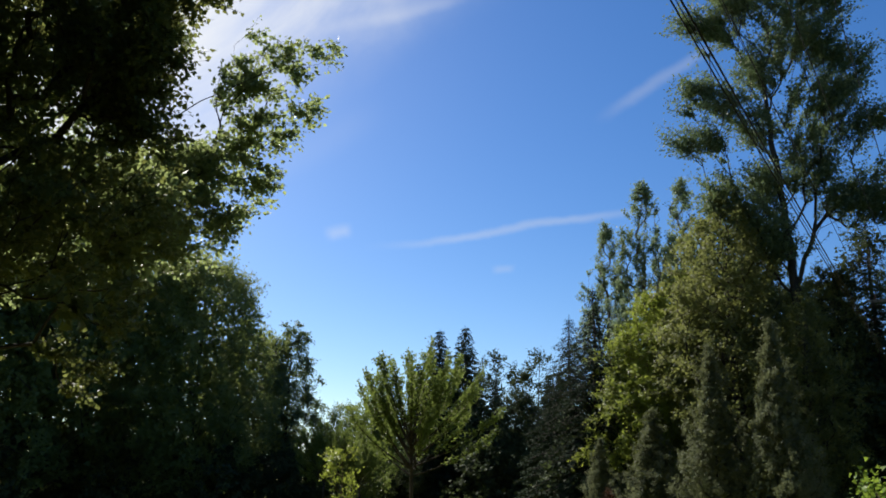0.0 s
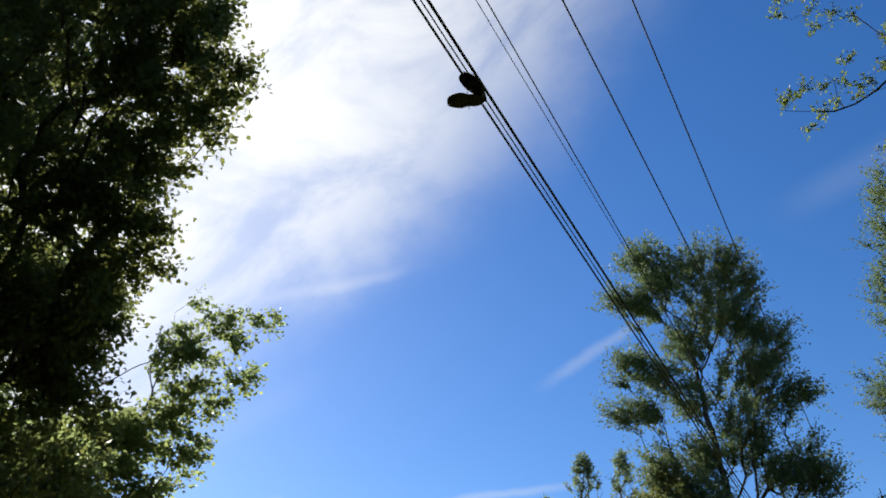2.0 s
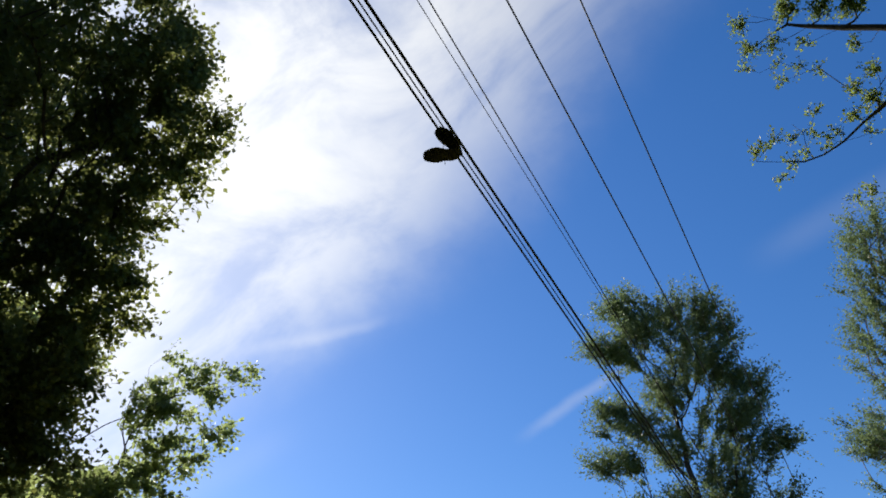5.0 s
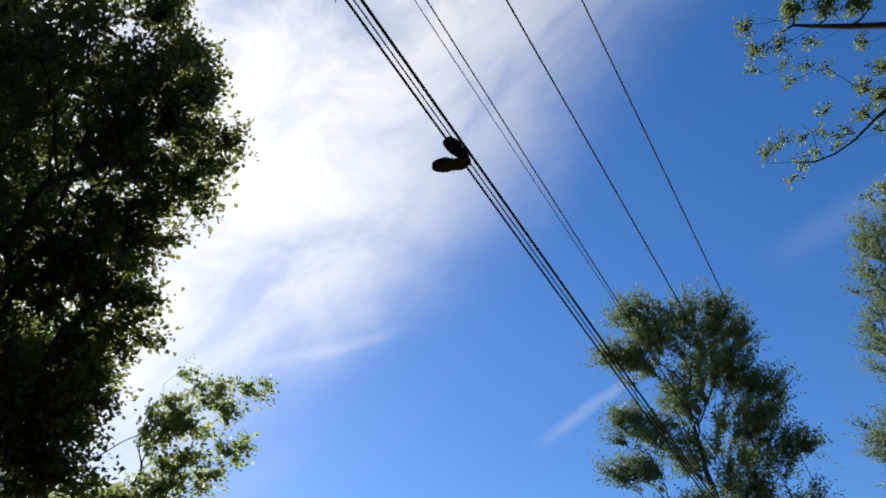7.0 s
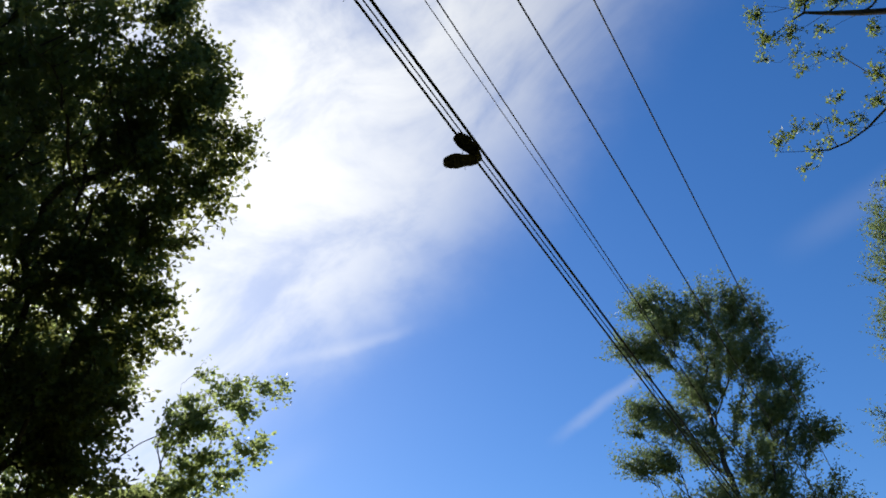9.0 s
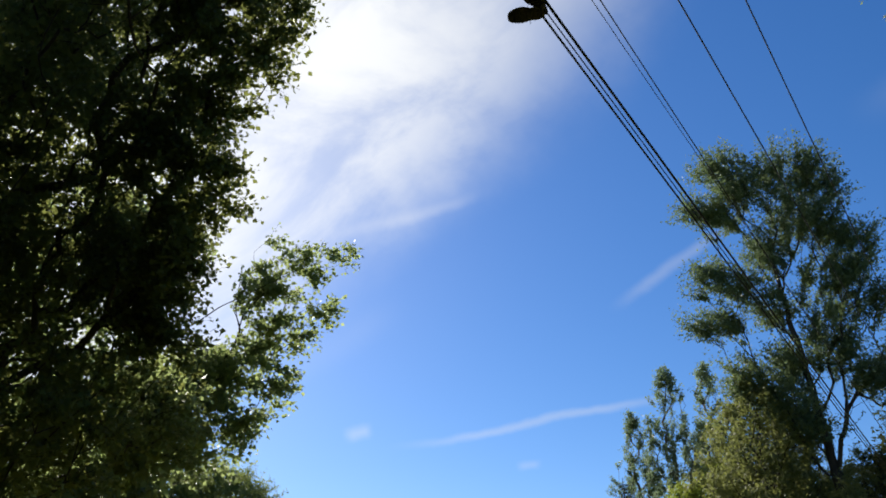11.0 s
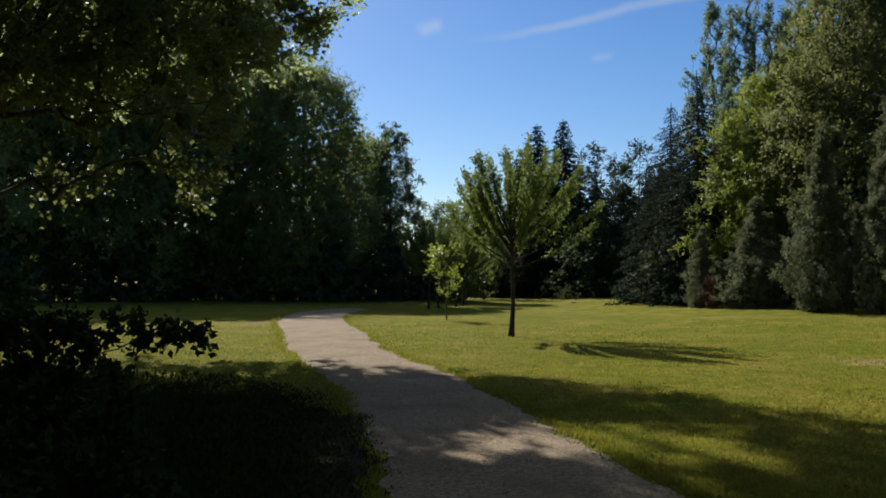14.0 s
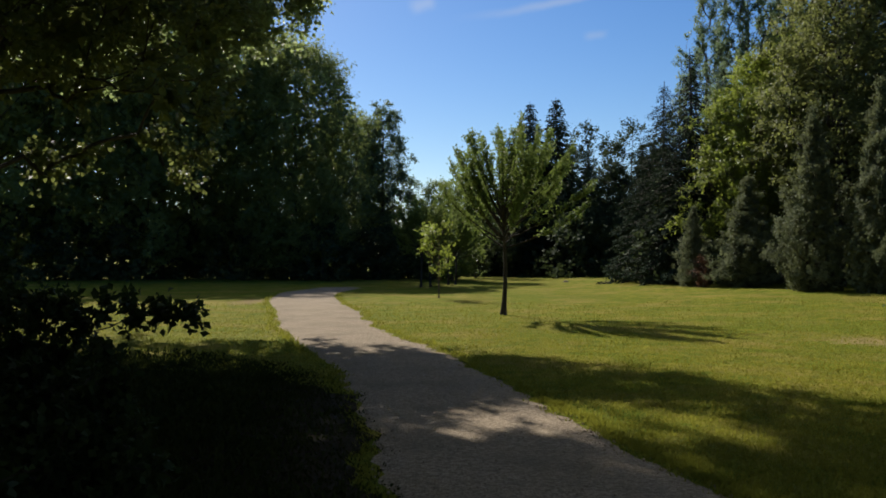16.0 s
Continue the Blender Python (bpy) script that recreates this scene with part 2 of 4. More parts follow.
def gravel_material():
    m, g = material("pale_gravel")
    p3 = g.node("ShaderNodeTexCoord").outputs["Object"]
    stones = g.node("ShaderNodeTexVoronoi")
    g.put(stones.inputs["Vector"], p3)
    stones.inputs["Scale"].default_value = 45.0
    wide = g.noise(p3, 0.9, 4.0, 0.6)
    tiny = g.noise(p3, 60.0, 3.0, 0.7)
    shade = g.node("ShaderNodeSeparateColor")
    g.put(shade.inputs[0], stones.outputs["Color"])
    col = g.mix(shade.outputs[0], rgb(0.175, 0.135, 0.095), rgb(0.37, 0.295, 0.21))
    col = g.mix(g.step(wide, 0.4, 0.75, 0.0, 0.5), col, rgb(0.135, 0.108, 0.072))
    col = g.mix(g.step(tiny, 0.4, 0.7, 0.0, 0.3), col, rgb(0.07, 0.06, 0.05))
    p = g.node("ShaderNodeBsdfPrincipled")
    g.put(p.inputs["Base Color"], col)
    p.inputs["Roughness"].default_value = 0.95
    p.inputs["Specular IOR Level"].default_value = 0.06
    n = g.node("ShaderNodeBump")
    n.inputs["Strength"].default_value = 0.8
    n.inputs["Distance"].default_value = 0.012
    g.put(n.inputs["Height"], g.math("SUBTRACT", tiny, stones.outputs["Distance"]))
    g.tree.links.new(n.outputs[0], p.inputs["Normal"])
    g.tree.links.new(p.outputs[0], g.node("ShaderNodeOutputMaterial").inputs[0])
    return m


# near-black ground colour that paints the shade under the trees
GROUND_SHADED = plain_material("shade_dark_ground", (0.012, 0.009, 0.004), (0.028, 0.021, 0.010), 5.0, 0.95, 0.9, 25.0)
LEAF_RED = leaf_material("bronze_red_leaf", (0.07, 0.035, 0.022), (0.15, 0.075, 0.045), (0.22, 0.11, 0.06), 0.3, 0.6)
LAWN, GRAVEL = lawn_material(), gravel_material()


# ---- mesh helpers ----
def part(name, data, mat, parent=None, label="", smooth=False):
    """Links a bmesh or a mesh as one object under a thing."""
    if isinstance(data, bmesh.types.BMesh):
        me = bpy.data.meshes.new(name)
        data.to_mesh(me)
        data.free()
        data = me
    if mat and not data.materials:
        data.materials.append(mat)
    if smooth:
        data.polygons.foreach_set("use_smooth", [True] * len(data.polygons))
    ob = new(name, data)
    if parent:
        ob.parent = parent
    if label:
        tagged(ob, label)
    return ob


def quads(name, verts, faces):
    """A mesh from arrays of corners and of faces that all have as many sides."""
    me = bpy.data.meshes.new(name)
    faces = np.asarray(faces, np.int32)
    sides = faces.shape[-1]
    verts, faces = np.asarray(verts, np.float32).reshape(-1, 3), faces.reshape(-1, sides)
    me.vertices.add(len(verts))
    me.vertices.foreach_set("co", verts.ravel())
    me.loops.add(faces.size)
    me.loops.foreach_set("vertex_index", faces.ravel())
    me.polygons.add(len(faces))
    me.polygons.foreach_set("loop_start", np.arange(len(faces), dtype=np.int32) * sides)
    me.update(calc_edges=True)
    me.validate()
    return me


def unit(v):
    return v / np.maximum(np.linalg.norm(v, axis=-1, keepdims=True), 1e-9)


def blades(name, base, along, side, length, width, fold=0.25, small=False):
    """Leaves: a folded rhomb from base along its midrib."""
    normal = unit(np.cross(along, side))
    side = np.cross(normal, along)
    mid = base + along * (length * 0.42)[:, None]
    tip = base + along * length[:, None]
    w = side * (width / 2)[:, None]
    lift = normal * (width * fold)[:, None]
    if small:
        low = base + along * (length * 0.22)[:, None]
        return quads(name, np.stack([low - w, low + w, tip], 1), np.arange(len(base) * 3).reshape(-1, 3))
    verts = np.stack([base, mid + w + lift, tip, mid - w + lift], 1)
    return quads(name, verts, np.arange(len(base) * 4).reshape(-1, 4))


def tubes(name, a, b, ra, rb, sides=5):
    """Tapered tubes from points a to points b."""
    d = unit(b - a)
    ref = np.where(np.abs(d[:, 2:3]) > 0.9, [[1.0, 0, 0]], [[0, 0, 1.0]])
    u = unit(np.cross(d, ref))
    v = np.cross(d, u)
    ang = np.arange(sides) * 2 * math.pi / sides
    ring = u[:, None, :] * np.cos(ang)[None, :, None] + v[:, None, :] * np.sin(ang)[None, :, None]
    lo, hi = a[:, None] + ring * ra[:, None, None], b[:, None] + ring * rb[:, None, None]
    verts = np.concatenate([lo, hi], 1)
    i = np.arange(sides)
    j = (i + 1) % sides
    face = np.stack([i, j, j + sides, i + sides], 1)
    faces = face[None] + (np.arange(len(a)) * 2 * sides)[:, None, None]
    return quads(name, verts, faces)


def chain(name, pts, radii, sides=8):
    """One connected tapered tube through the points."""
    d = unit(np.gradient(pts, axis=0))
    ref = np.array([0.0, 0.0, 1.0]) if abs(d[:, 2]).mean() < 0.7 else np.array([1.0, 0.0, 0.0])
    u = unit(np.cross(d, ref))
    v = np.cross(d, u)
    ang = np.arange(sides) * 2 * math.pi / sides
    ring = u[:, None] * np.cos(ang)[None, :, None] + v[:, None] * np.sin(ang)[None, :, None]
    verts = pts[:, None] + ring * radii[:, None, None]
    i = np.arange(sides)
    j = (i + 1) % sides
    faces = (np.stack([i, j, j + sides, i + sides], 1)[None] + (np.arange(len(pts) - 1) * sides)[:, None, None])
    return quads(name, verts, faces)


def ground_z(x, y):
    """The lawn rises gently towards the trees on the right."""
    s = lambda q: np.clip(q, 0, 1) ** 2 * (3 - 2 * np.clip(q, 0, 1))
    return 0.42 * s((x - 5) / 12) * s((y - 12) / 22) + 0.25 * s((-x - 4) / 10) * s((y - 5) / 8) * s((30 - y) / 10)


# ---- trees ----
def grow(rng, trunk, targets, rise=0.5, wander=0.12, guides=()):
    """Limbs that reach every target from the trunk: node places and each node's parent."""
    pos, par, dep = [], [], []
    for i, p in enumerate(trunk):
        pos.append(p)
        par.append(i - 1)
        dep.append(0.0 if i == 0 else dep[-1] + np.linalg.norm(p - trunk[i - 1]))
    n_trunk = len(trunk)
    cap = n_trunk + 4 * len(targets) + sum(len(line) for line in guides)
    P, L = np.zeros((cap, 3)), np.zeros(cap)
    P[:n_trunk], L[:n_trunk] = pos, dep
    n = n_trunk
    axis = trunk[:, :2].mean(0)
    order = np.argsort(np.hypot(*(targets[:, :2] - axis).T) + 0.25 * np.abs(targets[:, 2] - trunk[-1, 2] * 0.6))
    ends, chains = [], []
    for line in guides:  # limbs whose course is known
        prev = int(np.argmin(np.linalg.norm(P[:n] - line[0], axis=1)))
        run = [prev]
        for q in line:
            P[n], L[n] = q, L[prev] + 0.5 * np.linalg.norm(q - P[prev])
            par.append(prev)
            prev = n
            run.append(n)
            n += 1
        chains.append(run)
    for k in order:
        t = targets[k]
        d = t - P[:n]
        flat = np.hypot(d[:, 0], d[:, 1])
        cost = np.linalg.norm(d, axis=1) + 0.22 * L[:n] + 1.4 * np.maximum(0, rise * flat - d[:, 2])
        cost[0] += 5
        j = int(np.argmin(cost))
        a = P[j]
        span = np.linalg.norm(t - a)
        prev = j
        bow = rng.normal(size=3) * wander * span
        bow[2] -= 0.06 * span
        steps = 4 if span > 1.2 else 2
        for s in range(1, steps + 1):
            f = s / steps
            q = a + (t - a) * f + bow * math.sin(math.pi * f)
            P[n], L[n] = q, L[prev] + span / steps
            par.append(prev)
            prev = n
            n += 1
        chains.append([j] + list(range(n - steps, n)))
        ends.append((k, prev))
    return P[:n], np.array(par), n_trunk, ends, chains


def cloud_points(rng, blobs, density, shell=0.35):
    """Points scattered through balls (x, y, z, radius), more of them towards the outside."""
    out = []
    for x, y, z, r in blobs:
        n = max(2, int(density * r ** 2))
        d = unit(rng.normal(size=(n, 3)))
        rr = r * (shell + (1 - shell) * rng.random(n) ** 0.6)
        out.append(np.array([x, y, z]) + d * rr[:, None])
    return np.concatenate(out)


def profile_points(rng, n, height, radius, profile, uneven=0.35):
    """Points inside a crown whose radius follows the profile (height share, radius share)."""
    zs, rs = zip(*profile)
    ph = rng.random(6) * 6.28
    out = []
    while len(out) < n:
        z = zs[0] + (zs[-1] - zs[0]) * rng.random()
        share = np.interp(z, zs, rs)
        if rng.random() > 0.12 + share:
            continue
        a = rng.random() * 6.283
        k = 1 + uneven * 0.5 * (math.sin(2 * a + ph[0] + 5 * z) + math.sin(3 * a + ph[1] - 11 * z) + 0.7 * math.sin(5 * a + ph[2] + 23 * z))
        r = radius * share * k * (0.25 + 0.75 * rng.random() ** 0.5)
        out.append((r * math.cos(a), r * math.sin(a), z * height))
    return np.array(out)


def leaf_sprays(rng, ends, outward, twigs, per_twig, twig_len, leaf, aspect, up=0.15, droop=0.0, spread=1.0, heart=None, order=0.0, fan=None):
    """Twigs that fan out from each limb's end, with leaves along them. Returns leaf arrays and twig ends."""
    n = len(ends)
    c = np.repeat(ends, twigs, 0)
    o = np.repeat(outward, twigs, 0)
    d = unit(o * 0.55 + rng.normal(size=c.shape) * 0.75 * spread + [0, 0, up])
    if fan is not None:  # sprays that sweep away from the stem
        away = c[:, :2] - heart[:2]
        d = unit(unit(np.column_stack([away, fan * np.hypot(*away.T) + 0.6])) + rng.normal(size=c.shape) * 0.5 * spread)
    ln = twig_len * (0.55 + 0.75 * rng.random(len(c)))
    tip = c + d * ln[:, None]
    tip[:, 2] -= droop * ln
    s = (np.arange(per_twig) + 0.6) / per_twig
    s = s[None] + rng.normal(size=(len(c), per_twig)) * 0.06
    base = c[:, None] + (tip - c)[:, None] * s[..., None]
    base = base + rng.normal(size=base.shape) * leaf * 0.35
    base = base.reshape(-1, 3)
    dd = np.repeat(d, per_twig, 0)
    along = unit(dd * 0.5 + rng.normal(size=base.shape) * 0.7 + [0, 0, -0.15 - droop])
    facing = rng.normal(size=base.shape) + [0, 0, 0.6]
    if order:
        facing = facing * (1 - 0.55 * order) + unit(base - heart) * order * 1.6
    side = unit(np.cross(along, facing))
    size = leaf * (0.65 + 0.6 * rng.random(len(base)))
    return base, along, side, size, size * aspect, c, tip


def build_tree(name, label, leaf_mat, bark, seed, trunk, targets, trunk_r, leaf, twigs, per_twig, twig_len,
               aspect=0.7, rise=0.5, droop=0.0, up=0.15, category="tree", draw_twigs=False, spread=1.0, group="", tip_r=0.008, limbs=8, thin=0.46, wander=0.12, small=True, order=0.8, inner=None, inner_leaf=0.3, sides=3, guides=(), fan=None):
    rng = np.random.default_rng(seed)
    trunk = np.array(trunk, float)
    fine_trunk = np.stack([np.interp(np.linspace(0, len(trunk) - 1, 4 * len(trunk)), range(len(trunk)), trunk[:, i]) for i in range(3)], 1)
    fine_trunk[2:-1, :2] += rng.normal(size=(len(fine_trunk) - 3, 2)) * trunk_r * 0.12
    P, par, n_trunk, ends, chains = grow(rng, fine_trunk, targets, rise, wander, guides)
    load = np.zeros(len(P))
    for _, e in ends:
        load[e] += 1
    for i in range(len(P) - 1, 0, -1):
        load[par[i]] += load[i]
    load = np.maximum(load, 0.5)
    r = np.maximum(trunk_r * (load / load[0]) ** thin, tip_r)
    height = np.linspace(0, 1, n_trunk)
    r[:n_trunk] = np.maximum(r[:n_trunk], trunk_r * (1 - height) ** 1.1 * 0.9)
    r[0] *= 1.45
    thing = tagged(new(name), label, category, group)
    part("trunk", chain("trunk", P[:n_trunk], r[:n_trunk], 12), bark, thing, smooth=True)
    chains.sort(key=lambda c: -r[c[1]])
    for c in chains[:limbs]:
        rr = r[c].copy()
        rr[0] = min(rr[0], rr[1] * 1.3)
        part("limb", chain("limb", P[c], rr, 7), bark, thing, smooth=True)
    rest = np.array([i for c in chains[limbs:] for i in c[1:]], int)
    if len(rest):
        ra = np.minimum(r[par[rest]], r[rest] * 1.35)
        tagged(part("branchwork", tubes("branchwork", P[par[rest]], P[rest], ra, r[rest], sides), bark, thing, smooth=True), kind="stuff")
    tip = np.array([P[e] for _, e in ends])
    out = tip - P[par[[e for _, e in ends]]]
    base, along, side, ln, wd, c, t = leaf_sprays(rng, tip, unit(out), twigs, per_twig, twig_len, leaf, aspect, up, droop, spread, np.array([*tip[:, :2].mean(0), np.percentile(tip[:, 2], 30)]) if fan is None else trunk[0], order, fan)
    tagged(part("crown", blades("crown", base, along, side, ln, wd, small=small), leaf_mat, thing), kind="stuff")
    if inner is not None:
        along = unit(rng.normal(size=inner.shape))
        side = unit(np.cross(along, rng.normal(size=inner.shape)))
        size = inner_leaf * (0.7 + 0.6 * rng.random(len(inner)))
        tagged(part("inner_foliage", blades("inner_foliage", inner, along, side, size, size * 0.9, small=True), leaf_mat, thing), kind="stuff")
    if draw_twigs:
        c, t = c[::2], t[::2]
        k = np.full(len(c), 0.006)
        tagged(part("twig_mass", tubes("twig_mass", c, t, k, k * 0.5, 3), bark, thing), kind="stuff")
    return thing


def simple_tree(name, label, leaf_mat, bark, seed, height, radius, profile, clumps, leaf, twigs, per_twig, twig_len, trunk_r=None, lean=0.0, **kw):
    rng = np.random.default_rng(seed + 500)
    targets = profile_points(rng, clumps, height, radius, profile, kw.pop("uneven", 0.35))
    fill = kw.pop("fill", 0)
    if fill:
        kw["inner"] = profile_points(rng, fill, height * 0.97, radius * 0.8, profile, 0.2)
    trunk = [(0, 0, -0.2), (lean * 0.3, 0, height * 0.3), (lean * 0.7, 0.05, height * 0.65), (lean, 0, height * 0.8)]
    targets[:, 0] += lean * targets[:, 2] / height
    return build_tree(name, label, leaf_mat, bark, seed, trunk, targets, trunk_r or height * 0.013, leaf, twigs, per_twig, twig_len, **kw)


def at(az, dist, z=None, turn=0.0, scale=1.0):
    """A pose on the ground at an azimuth from the viewpoint."""
    x, y = dist * math.sin(radians(az)), dist * math.cos(radians(az))
    return pose(x, y, float(ground_z(np.float64(x), np.float64(y))) if z is None else z, 0, 0, turn) @ Matrix.Scale(scale, 4)


def put(thing, m):
    thing.matrix_basis = m
    return thing


def vase_tree(name, label, leaf_mat, bark, seed, height, shoots, radius, trunk_r, leaf, group=""):
    """A young street tree: a straight stem and straight shoots that sweep up and out, each in a sleeve of leaves, lower and wider on one side."""
    rng = np.random.default_rng(seed)
    thing = tagged(new(name), label, "tree", group)
    zs = np.linspace(-0.1, height * 0.8, 18)
    stem = np.stack([0.05 * np.sin(zs * 1.3) - 0.05, 0.03 * np.cos(zs * 1.3), zs], 1)
    part("trunk", chain("trunk", stem, trunk_r * (1 - zs / height * 0.9) + 0.004 + 0.05 * np.exp(-np.maximum(zs, 0) * 7), 10), bark, thing, smooth=True)
    bases, dirs = [], []
    for k in range(shoots):
        f = (k + 0.5) / shoots
        a = k * 2.399 + rng.normal() * 0.3
        lean = math.cos(a)
        z0 = height * (0.355 + 0.20 * f) * (0.97 + 0.06 * rng.random())
        end_z = height * (0.56 + 0.44 * f ** 0.5) * (0.93 + 0.08 * rng.random()) - 0.2 * max(0, lean) * (1 - f)
        reach = radius * (1.0 - 0.60 * f ** 1.8) * (0.82 + 0.3 * rng.random()) * (1 + 0.16 * lean)
        a0 = np.array([-0.05, 0, z0])
        b = np.array([reach * math.cos(a), reach * math.sin(a), end_z])
        mid = a0 * 0.45 + b * 0.55 + [0.16 * reach * math.cos(a), 0.16 * reach * math.sin(a), -0.08 * reach]
        u = np.linspace(0, 1, 9)[:, None]
        part("limb", chain("limb", a0 * (1 - u) ** 2 + 2 * mid * u * (1 - u) + b * u ** 2, np.linspace(0.024, 0.005, 9), 5), bark, thing, smooth=True)
        run = np.linalg.norm(b - a0)
        tufts = int(run * 6) + 3
        # side twigs, each a tight upright tuft of leaves
        for w in range(tufts):
            t = 0.26 + 0.74 * ((w + rng.random()) / tufts) ** 0.8
            q = a0 * (1 - t) ** 2 + 2 * mid * t * (1 - t) + b * t ** 2
            turn = unit(unit(b - a0) * 1.2 + rng.normal(size=3) * 0.38 + [0, 0, 0.3])
            ln = 0.14 + 0.22 * rng.random()
            n = 28
            s = rng.random(n)
            bases.append(q + turn * (ln * s)[:, None] + rng.normal(size=(n, 3)) * 0.045)
            dirs.append(unit(turn + rng.normal(size=(n, 3)) * 0.7))
    base, along = np.concatenate(bases), np.concatenate(dirs)
    facing = unit(base - [0, 0, height * 0.6]) + rng.normal(size=base.shape) * 0.6
    side = unit(np.cross(along, facing))
    size = leaf * (0.6 + 0.7 * rng.random(len(base)))
    tagged(part("crown", blades("crown", base, along, side, size, size * 0.75, small=True), leaf_mat, thing), kind="stuff")
    return thing


def conifer(name, label, needles, bark, seed, height, radius, levels, boughs, sprays, spray=0.5, droop=0.35, group=""):
    """A pointed conifer: whorls of drooping boughs, each hung with flat sprays."""
    rng = np.random.default_rng(seed)
    thing = tagged(new(name), label, "tree", group)
    zs = np.linspace(-0.2, height, 12)
    part("trunk", chain("trunk", np.stack([0.05 * np.sin(zs), 0.05 * np.cos(zs * 0.8), zs], 1), 0.02 + height * 0.014 * (1 - np.linspace(0, 1, 12)), 9), bark, thing, smooth=True)
    a0, b0, ra, bases, dirs, size = [], [], [], [], [], []
    for k in range(levels):
        f = (k + rng.random() * 0.6) / levels
        z = height * (0.04 + 0.95 * f)
        reach = radius * (1 - f) ** 0.8 * (0.8 + 0.4 * rng.random()) + 0.12
        n = max(4, int(boughs * (1 - 0.5 * f)))
        for j in range(n):
            a = 6.283 * (j + 0.6 * rng.random()) / n + k * 1.1
            ln = reach * (0.65 + 0.5 * rng.random())
            out = np.array([math.cos(a), math.sin(a), 0.0])
            p0 = np.array([0, 0, z])
            p1 = p0 + out * ln + [0, 0, -droop * ln + 0.12 * ln * rng.normal()]
            a0.append(p0)
            b0.append(p1)
            ra.append(0.012 + 0.012 * ln)
            m = int(sprays * ln / radius) + 10
            u = (0.12 + 0.9 * rng.random(m) ** 0.8)[:, None]
            q = p0 * (1 - u) + p1 * u
            sideways = np.cross(out, [0, 0, 1.0]) * rng.normal(size=(m, 1)) * 0.85
            bases.append(q + rng.normal(size=q.shape) * [0.12, 0.12, 0.08])
            dirs.append(unit(out * 0.7 + sideways + [0, 0, -droop - 0.1] + rng.normal(size=q.shape) * 0.15))
            size.append(spray * (0.55 + 0.6 * rng.random(m)) * (0.5 + 0.5 * ln / radius + 0.25 * (1 - f)))
    tagged(part("branchwork", tubes("branchwork", np.array(a0), np.array(b0), np.array(ra), np.array(ra) * 0.3, 4), bark, thing), kind="stuff")
    base, along, size = np.concatenate(bases), np.concatenate(dirs), np.concatenate(size)
    side = unit(np.cross(along, rng.normal(size=base.shape) * 0.6 + [0, 0, 1.0]))
    tagged(part("crown", blades("crown", base, along, side, size, size * 0.5, 0.15, True), needles, thing), kind="stuff")
    return thing


# ---- ground and path ----
def spaced(lo, hi, n, power):
    u = np.linspace(-1, 1, n)
    u = np.sign(u) * np.abs(u) ** power
    return lo + (hi - lo) * (u + 1) / 2


gx, gy = spaced(-700, 700, 141, 3.0), spaced(-690, 710, 141, 3.0)
X, Y = np.meshgrid(gx, gy)
Z = ground_z(X, Y) + 0.02 * np.sin(X * 0.9 + 0.4 * Y) * np.exp(-((X / 60) ** 2 + (Y / 60) ** 2))
idx = np.arange(X.size).reshape(X.shape)
cells = np.stack([idx[:-1, :-1], idx[:-1, 1:], idx[1:, 1:], idx[1:, :-1]], -1).reshape(-1, 4)
tagged(part("ground", quads("ground", np.stack([X, Y, Z], -1), cells), LAWN, smooth=True), "mown grass lawn with dry yellow patches", "lawn", kind="structure")

PATH = [(2.4, -12, 2.4), (2.2, -3, 2.5), (1.3, 4, 2.5), (0.35, 7.7, 2.3), (-0.05, 10.4, 2.15), (-0.72, 13.3, 2.2), (-2.4, 18.7, 2.4),
        (-4.0, 26, 2.6), (-5.4, 33.4, 2.7), (-6.0, 38, 2.7), (-5.6, 44, 2.4), (-4.6, 50, 2.2)]


def path_at(y):
    c = np.interp(y, [p[1] for p in PATH], [p[0] for p in PATH])
    w = np.interp(y, [p[1] for p in PATH], [p[2] for p in PATH])
    return c, w


def smooth_path(y):
    k = np.linspace(-2.5, 2.5, 11)
    return sum(path_at(y + q)[0] for q in k) / 11, sum(path_at(y + q)[1] for q in k) / 11


py = np.concatenate([np.arange(-10, 24, 0.12), np.arange(24, 45, 0.4)])
pc, pw = smooth_path(py)


def ragged(n, seed):
    r = np.random.default_rng(seed).normal(size=n + 40)
    a = np.convolve(r, np.ones(3) / 3, "same")[20:-20] * 0.07
    b = np.convolve(r, np.ones(15) / 15, "same")[20:-20] * 0.22
    return a + b


left_edge, right_edge = pc - pw / 2 + ragged(len(py), 1), pc + pw / 2 + ragged(len(py), 2)
cols = np.linspace(0, 1, 9)
PX = left_edge[:, None] * (1 - cols) + right_edge[:, None] * cols
PY = np.repeat(py[:, None], 9, 1)
PZ = ground_z(PX, PY) + 0.012 + 0.025 * np.sin(cols * math.pi)[None] + 0.02 * np.sin(PX * 0.9 + 0.4 * PY) * np.exp(-((PX / 60) ** 2 + (PY / 60) ** 2))
PZ[:, [0, -1]] -= 0.02
idx = np.arange(PX.size).reshape(PX.shape)
cells = np.stack([idx[:-1, :-1], idx[:-1, 1:], idx[1:, 1:], idx[1:, :-1]], -1).reshape(-1, 4)
tagged(part("path", quads("path", np.stack([PX, PY, PZ], -1), cells), GRAVEL, smooth=True), "pale grey gravel footpath curving across the lawn", "path", kind="structure")

